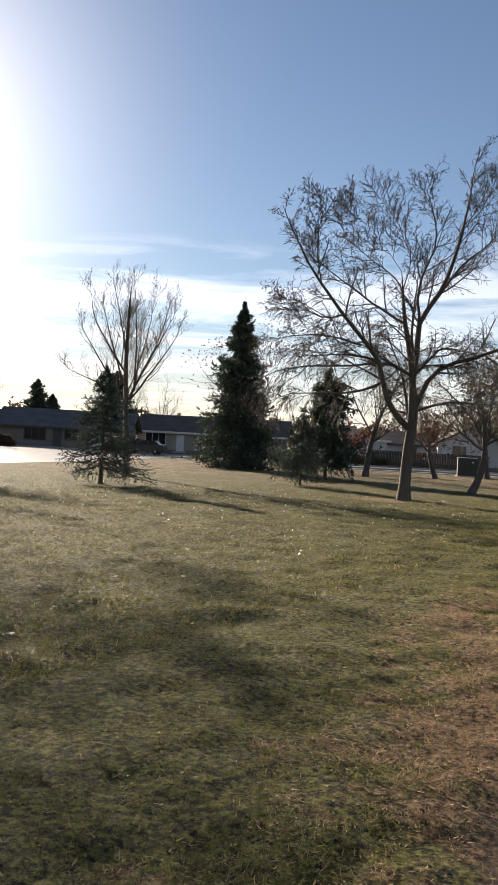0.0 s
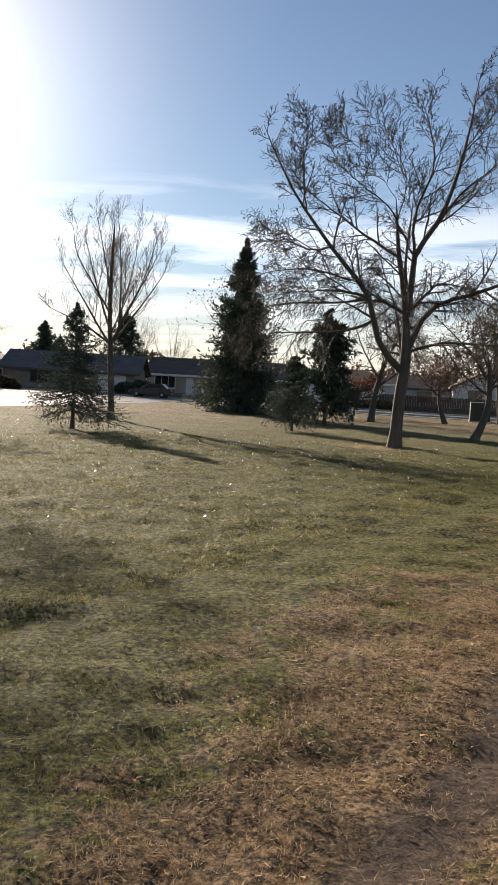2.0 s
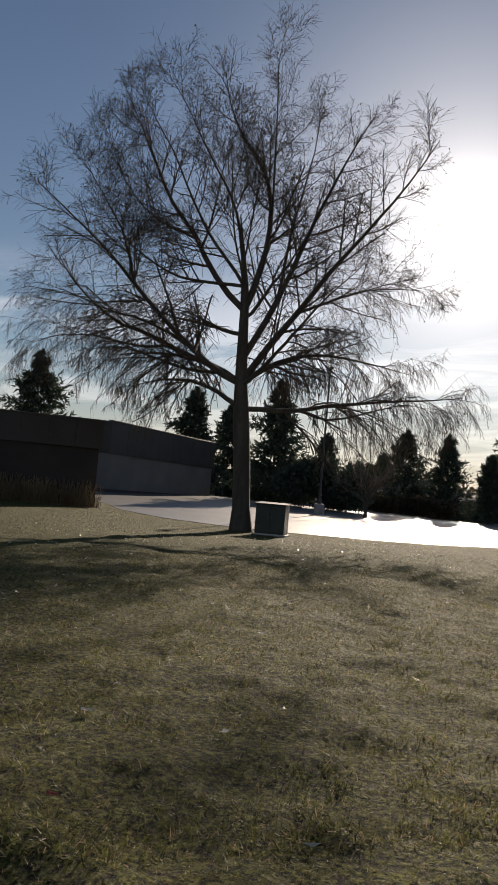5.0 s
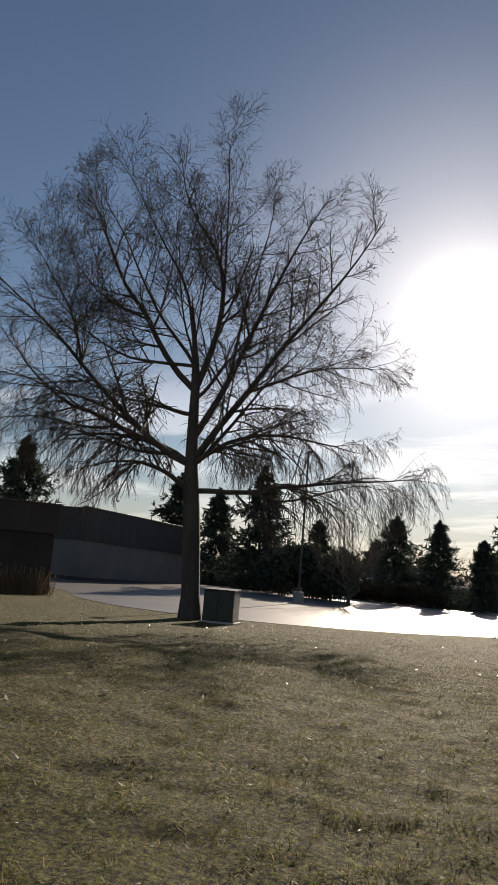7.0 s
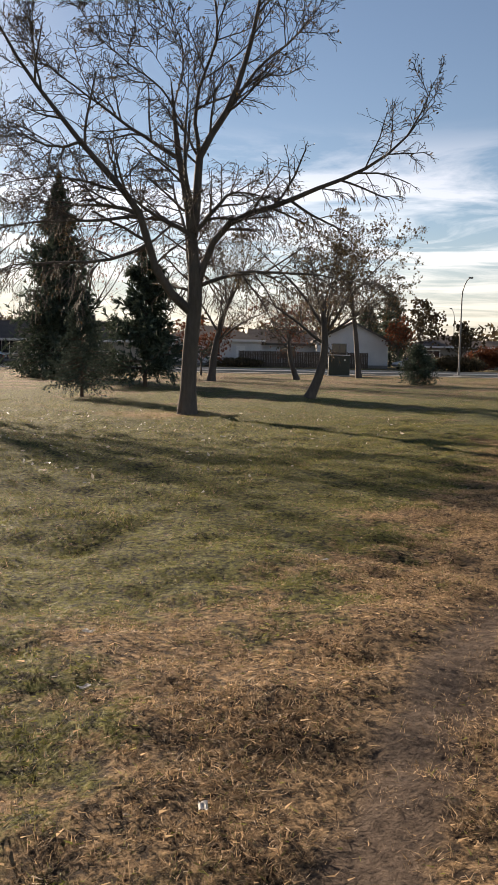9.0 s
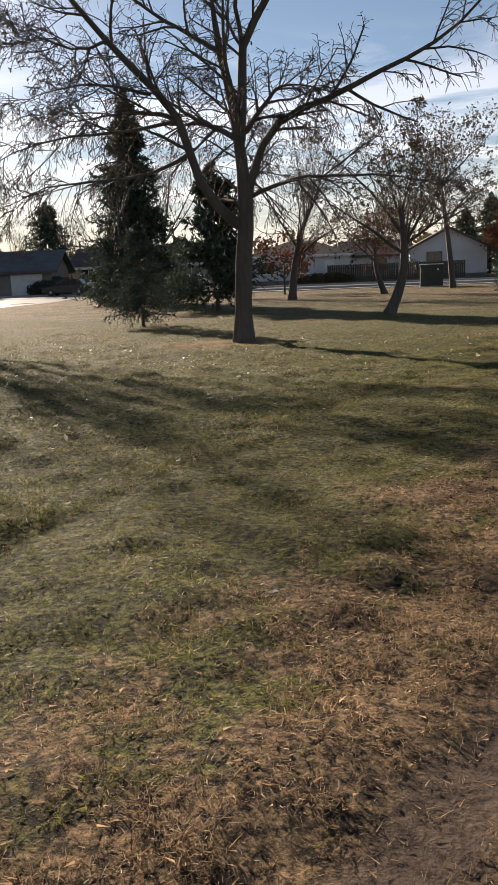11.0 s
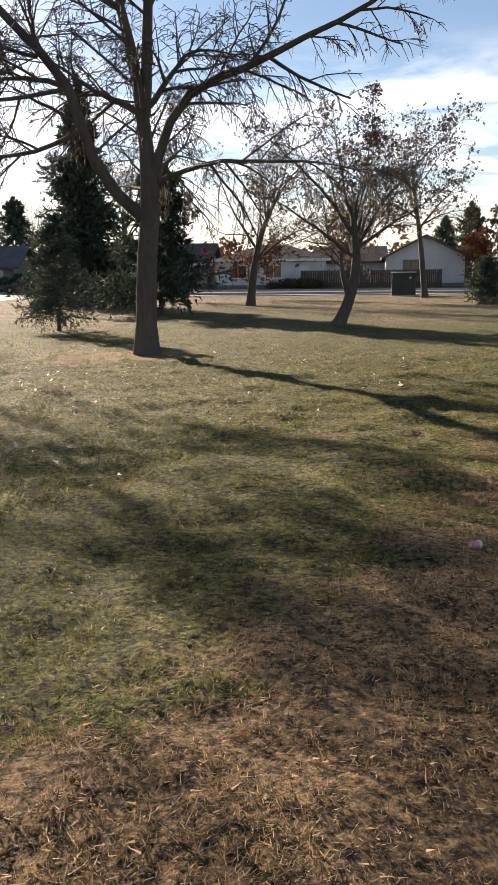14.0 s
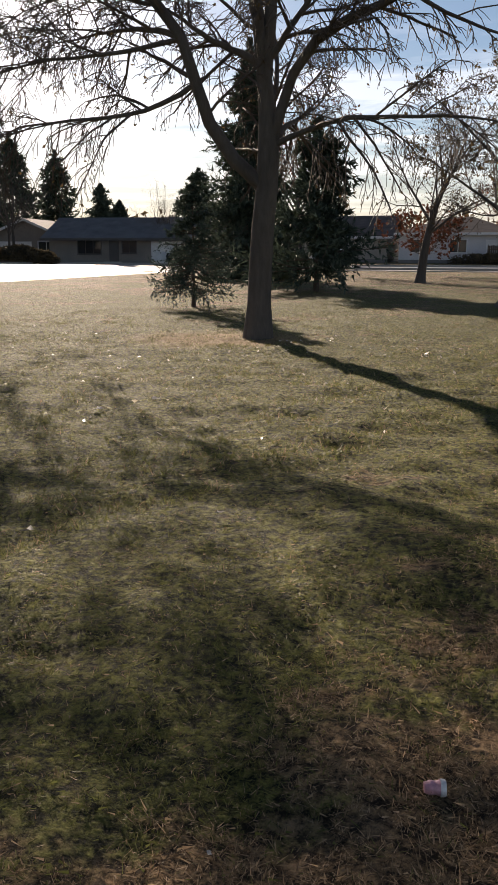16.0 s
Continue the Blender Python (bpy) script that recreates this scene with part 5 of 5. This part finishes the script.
thicket("shrub", 37.5, 108.0, 7.0, 3.0, 3.0, -5, RUST_LEAF, "reddish garden shrubs beside the street", 208, 8000, 0.15)
thicket("shrub", 7.8, 104.6, 6.0, 1.6, 1.2, 0, DARK_LEAF, "low dark shrubs in front of a white bungalow", 209, 5000, 0.12)


# the far treeline that closes the view between the houses
def far_woods():
    g = np.random.default_rng(300)
    n = 26000
    az = np.radians(-100 + 200 * g.random(n))
    r = 190 + 70 * g.random(n)
    top = 3.0 + 6.0 * vnoise(np.degrees(az) * 0.9 + 40, np.zeros(n)) + 3.0 * vnoise(np.degrees(az) * 3.7, np.ones(n))
    x, y = 9 + r * np.sin(az), 12 + r * np.cos(az)
    z = slope_height(x, y) + top * g.random(n) ** 0.8
    ob = new("backdrop_trees", joined("backdrop_trees", [scraps(g, np.stack([x, y, z], 1), 0.85)], DARK_LEAF, False))
    return tagged(ob, "hazy dark line of distant bare and evergreen trees", "treeline", kind="stuff")


far_woods()

# ---- grass, leaves and litter ----


def grass(name, count, seed, near, reach, falloff, length, width, label):
    """Blades of grass on the lawn along the trodden line, thinning with distance from it."""
    g = np.random.default_rng(seed)
    y = 3.5 + 27.5 * g.random(count * 4)
    off = -reach + (reach + near) * g.random(count * 4)
    keep = g.random(count * 4) < 1 / (1 + (off / falloff) ** 2)
    y, off = y[keep][:count], off[keep][:count]
    x = PATH_X0 + PATH_SLOPE * y + off
    # bare on the trodden soil, patchy elsewhere
    thin = np.clip((np.abs(off - veer_at(y)) - 0.4) / 1.1, 0.06, 1)
    patch = 0.35 + 0.65 * np.clip(vnoise(x * 2.2 + 7, y * 2.2) * 1.7 - 0.25, 0, 1)
    ok = g.random(len(x)) < thin * patch
    x, y = x[ok], y[ok]
    n = len(x)
    z = lawn_height(x, y)
    tuft = vnoise(x * 4.0, y * 4.0 + 11)
    a = 2 * np.pi * (vnoise(x * 1.3 + 20, y * 1.3) * 1.4 + 0.9 * g.normal(size=n))
    L = length * (0.45 + 0.9 * g.random(n)) * (0.6 + 0.8 * tuft)
    lay = 0.7 + 0.85 * g.random(n)
    d = np.stack([np.cos(a) * np.sin(lay), np.sin(a) * np.sin(lay), np.cos(lay)], 1)
    side = np.stack([-np.sin(a), np.cos(a), 0.3 * g.normal(size=n)], 1) * (width * (0.6 + 0.8 * g.random(n)))[:, None]
    p0 = np.stack([x, y, z - 0.005], 1)
    p1 = p0 + d * (L * 0.55)[:, None]
    d2 = unit(d + np.array([0, 0, -0.45]) + 0.2 * g.normal(size=d.shape))
    p2 = p1 + d2 * (L * 0.5)[:, None]
    verts = np.stack([p0 - side, p0 + side, p1 + side * 0.8, p1 - side * 0.8, p2], 1).reshape(-1, 3)
    base = np.arange(n)[:, None] * 5
    me = bpy.data.meshes.new(name)
    q = (base + np.array([0, 1, 2, 3])).ravel()
    t3 = (base + np.array([3, 2, 4])).ravel()
    me.vertices.add(len(verts))
    me.vertices.foreach_set("co", verts.ravel())
    me.loops.add(7 * n)
    me.loops.foreach_set("vertex_index", np.concatenate([q, t3]))
    me.polygons.add(2 * n)
    me.polygons.foreach_set("loop_start", np.concatenate([np.arange(n) * 4, 4 * n + np.arange(n) * 3]))
    me.materials.append(BLADE)
    me.update(calc_edges=True)
    return tagged(new(name, me), label, "grass", kind="stuff")


def matted_grass(count, seed):
    """The short dead and green layer: single pointed blades lying every way, thick where the camera's walk passes."""
    g = np.random.default_rng(seed)
    per = 10
    m = count // per
    y = 3.5 + 27.5 * g.random(m * 4)
    off = -9.0 + 11.2 * g.random(m * 4)
    keep = g.random(m * 4) < 1 / (1 + (off / 2.0) ** 2)
    y, off = y[keep][:m], off[keep][:m]
    x = PATH_X0 + PATH_SLOPE * y + off
    thin = np.clip(np.abs(off - veer_at(y) + (vnoise(x * 1.7, y * 1.7) - 0.5) * 0.4) / 0.45, 0.18, 1) ** 1.3
    clump = vnoise(x * 5 + 2, y * 5) * 0.55 + vnoise(x * 13, y * 13 + 4) * 0.45
    ok = g.random(len(x)) < thin * np.clip(clump * 2.6 - 0.55, 0.08, 1)
    x, y, clump = x[ok], y[ok], clump[ok]
    size = (0.5 + 0.9 * g.random(len(x))) * (0.55 + 0.7 * clump)
    n = len(x) * per
    a = 2 * np.pi * g.random(n)
    r = 0.04 * np.sqrt(g.random(n)) * np.repeat(size, per)
    bx, by = np.repeat(x, per) + r * np.cos(a), np.repeat(y, per) + r * np.sin(a)
    z = lawn_height(bx, by) + 0.03 * np.repeat(clump, per) - 0.012
    a = a + 0.9 * g.normal(size=n)
    lay = np.clip(0.8 + 12 * r + 0.4 * g.normal(size=n), 0.2, 1.6)
    L = (0.015 + 0.029 * g.random(n) ** 1.4) * np.repeat(size, per)
    d = np.stack([np.cos(a) * np.sin(lay), np.sin(a) * np.sin(lay), np.cos(lay)], 1) * L[:, None]
    s = unit(np.stack([-np.sin(a), np.cos(a), 0.8 * g.normal(size=n)], 1)) * (0.0009 + 0.0010 * g.random(n))[:, None]
    p = np.stack([bx, by, z], 1)
    verts = np.stack([p - s, p + s, p + d], 1).reshape(-1, 3)
    me = bpy.data.meshes.new("grass")
    me.vertices.add(3 * n)
    me.vertices.foreach_set("co", verts.ravel())
    me.loops.add(3 * n)
    me.loops.foreach_set("vertex_index", np.arange(3 * n))
    me.polygons.add(n)
    me.polygons.foreach_set("loop_start", np.arange(n) * 3)
    me.materials.append(BLADE)
    me.update(calc_edges=True)
    return tagged(new("grass", me), "short matted green and straw-coloured grass on the lawn", "grass", kind="stuff")


matted_grass(1450000, 401)


def flat_thatch(count, seed):
    """Dead blades lying flat and crossed over the soil, close along the trodden line."""
    g = np.random.default_rng(seed)
    y = 4.5 + 23.5 * g.random(count * 3)
    off = -3.6 + 5.2 * g.random(count * 3)
    keep = g.random(count * 3) < 1 / (1 + (off / 1.7) ** 2)
    y, off = y[keep][:count], off[keep][:count]
    x = PATH_X0 + PATH_SLOPE * y + off
    ok = g.random(len(x)) < np.clip(np.abs(off - veer_at(y) + (vnoise(x * 1.7, y * 1.7) - 0.5) * 0.4) / 0.42, 0.04, 1) ** 1.4 * np.clip(vnoise(x * 9, y * 9) * 2.2 - 0.5, 0.1, 1)
    x, y = x[ok], y[ok]
    n = len(x)
    a = 2 * np.pi * g.random(n)
    L = 0.012 + 0.024 * g.random(n)
    rise = 0.12 + 0.25 * g.normal(size=n)
    d = np.stack([np.cos(a), np.sin(a), rise], 1) * L[:, None]
    s = np.stack([-np.sin(a), np.cos(a), 1.1 * g.normal(size=n)], 1) * (0.0008 + 0.0009 * g.random(n))[:, None]
    p = np.stack([x, y, lawn_height(x, y) + 0.004 + 0.02 * g.random(n)], 1)
    ob = new("dead_grass", joined("dead_grass", [(np.stack([p - s, p + s, p + d], 1).reshape(-1, 3), np.arange(3 * n).reshape(-1, 3))], BLADE, False))
    return tagged(ob, "flattened dead grass blades beside the trodden dirt line", "grass", kind="stuff")


flat_thatch(300000, 404)


def far_tufts(count, seed):
    """Coarser tufts on the open lawn farther from the trodden line."""
    g = np.random.default_rng(seed)
    per = 6
    y = 7 + 40 * g.random(count) ** 1.2
    off = -3.0 - 15 * g.random(count) ** 1.3
    x = PATH_X0 + PATH_SLOPE * y + off
    ok = g.random(count) < np.clip((vnoise(x * 2.1 + 5, y * 2.1) * 0.5 + vnoise(x * 5, y * 5) * 0.5) * 2.4 - 0.6, 0.05, 1)
    ok &= (g.random(count) < np.clip((47 - y) / 18, 0, 1)) & (g.random(count) < np.clip((x + 12) / 6, 0, 1))
    x, y = x[ok], y[ok]
    n = len(x) * per
    a = 2 * np.pi * g.random(n)
    bx, by = np.repeat(x, per) + 0.05 * g.normal(size=n), np.repeat(y, per) + 0.05 * g.normal(size=n)
    lay = 0.6 + 0.85 * g.random(n)
    L = 0.03 + 0.045 * g.random(n)
    d = np.stack([np.cos(a) * np.sin(lay), np.sin(a) * np.sin(lay), np.cos(lay)], 1) * L[:, None]
    s = unit(np.stack([-np.sin(a), np.cos(a), 0.5 * g.normal(size=n)], 1)) * 0.0034
    p = np.stack([bx, by, lawn_height(bx, by) - 0.003], 1)
    ob = new("grass_tufts", joined("grass_tufts", [(np.stack([p - s, p + s, p + d], 1).reshape(-1, 3), np.arange(3 * n).reshape(-1, 3))], BLADE, False))
    return tagged(ob, "uneven tufts of green and dry grass across the open lawn", "grass", kind="stuff")


far_tufts(85000, 403)
grass("long_grass", 60000, 402, 2.4, 14.0, 3.5, 0.036, 0.0012, "longer tufts of dry and green grass on the lawn")


def fallen_leaves():
    g = np.random.default_rng(410)
    n = 12000
    x, y = -14 + 34 * g.random(n), 6 + 34 * g.random(n)
    ok = (g.random(n) < np.clip(0.06 + 0.8 * np.exp(-np.hypot(x + 8, y - 27) / 7) + 0.15 * np.exp(-np.hypot(x - 8, y - 28) / 5), 0, 1)) & (y < 34) & (np.abs(x - PATH_X0 - PATH_SLOPE * y) > 3.0)
    x, y = x[ok], y[ok]
    at = np.stack([x, y, lawn_height(x, y) + 0.042], 1)
    ob = new("fallen_leaves", joined("fallen_leaves", [scraps(g, at, 0.031, 0.6)], FALLEN, False))
    return tagged(ob, "scattered pale dry leaves lying on the grass", "fallen leaves", kind="stuff")


fallen_leaves()


def dry_weeds():
    g = np.random.default_rng(420)
    n = 2600
    s = g.random(n)
    x, y = -25.2 - 6.1 * s + 0.3 * g.normal(size=n), 29.0 - 12.6 * s + 0.3 * g.normal(size=n)
    z = slope_height(x, y)
    d = unit(np.stack([0.3 * g.normal(size=n), 0.3 * g.normal(size=n), np.ones(n)], 1))
    L = 0.5 + 0.8 * g.random(n)
    P = np.stack([x, y, z], 1)[:, None] + d[:, None] * (L[:, None] * np.linspace(0, 1, 3))[..., None]
    ob = new("dry_weeds", joined("dry_weeds", [tubes(P, np.full((n, 3), 0.008), 3)], DRY_STALK, False))
    return tagged(ob, "pale dry weeds standing along the dark brick wall", "weeds", kind="stuff")


dry_weeds()


def scrap(x, y, size, mat, label, seed, turn, name="paper_scrap"):
    """A crumpled, curled bit of litter with some thickness."""
    g = np.random.default_rng(seed)
    bm = bmesh.new()
    n = 5
    size *= 0.55
    grid = [[bm.verts.new(((i / n - 0.5) * size, (j / n - 0.5) * size * 0.55, 0.1 * size * (i / n - 0.5) ** 2 * 4 + 0.05 * size * g.normal() + 0.02)) for j in range(n + 1)] for i in range(n + 1)]
    for i in range(n):
        for j in range(n):
            bm.faces.new((grid[i][j], grid[i + 1][j], grid[i + 1][j + 1], grid[i][j + 1]))
    bmesh.ops.solidify(bm, geom=bm.faces[:], thickness=0.003)
    me = bpy.data.meshes.new(name)
    bm.to_mesh(me)
    bm.free()
    me.materials.append(mat)
    ob = new(name, me)
    ob.matrix_world = pose(x, y, at_ground(x, y) + 0.012, 0, 0, turn)
    return tagged(ob, label, "litter", "litter on the lawn")


for i, (lx, ly, ls) in enumerate(((6.8, 9.5, 0.11), (4.0, 10.6, 0.15), (4.6, 11.1, 0.12), (5.0, 9.3, 0.08), (4.0, 9.9, 0.09), (0.6, 15.7, 0.16), (9.2, 15.4, 0.10), (9.3, 14.8, 0.09), (9.8, 14.0, 0.09), (8.2, 20.4, 0.14), (10.4, 17.0, 0.08), (9.1, 25.7, 0.20), (9.4, 26.3, 0.18), (11.3, 23.0, 0.07), (2.3, 13.6, 0.12), (3.5, 9.9, 0.10), (6.6, 16.8, 0.10), (6.8, 17.9, 0.09), (12.2, 20.5, 0.03))):
    scrap(lx, ly, ls, LITTER, "crumpled white paper scrap lying in the grass", 500 + i, 57 * i)
scrap(5.0, 9.8, 0.10, RED_LITTER, "torn red plastic scrap in the grass", 540, 20, "plastic_scrap")

can = thing("crushed_cup", (12.66, 20.92, at_ground(12.66, 20.92) + 0.022), 15, "crushed white and pink paper cup lying in dry grass", "litter")
cup = lathe([(0.014, -0.028), (0.019, -0.012), (0.017, 0.0), (0.021, 0.012)], 14)
bmesh.ops.rotate(cup, verts=cup.verts[:], matrix=Matrix.Rotation(radians(90), 3, "Y"))
part("body", cup, PINK_LITTER, can)
rim = lathe([(0.021, 0.0125), (0.023, 0.014), (0.022, 0.024), (0.020, 0.027)], 14)
bmesh.ops.rotate(rim, verts=rim.verts[:], matrix=Matrix.Rotation(radians(90), 3, "Y"))
part("lid", rim, LITTER, can, "white lid")

twig_run = resample([(-0.07, -0.03, 0.02), (-0.02, 0.0, 0.035), (0.03, 0.02, 0.03), (0.08, 0.06, 0.03)], 8)
stick = new("stick", joined("stick", [tubes(twig_run[None], np.linspace(0.006, 0.003, 8)[None], 5)], STICK))
stick.matrix_world = pose(10.6, 17.1, at_ground(10.6, 17.1), 0, 0, 10) @ Matrix.Scale(0.6, 4)
tagged(stick, "short bleached stick lying in the grass", "stick")
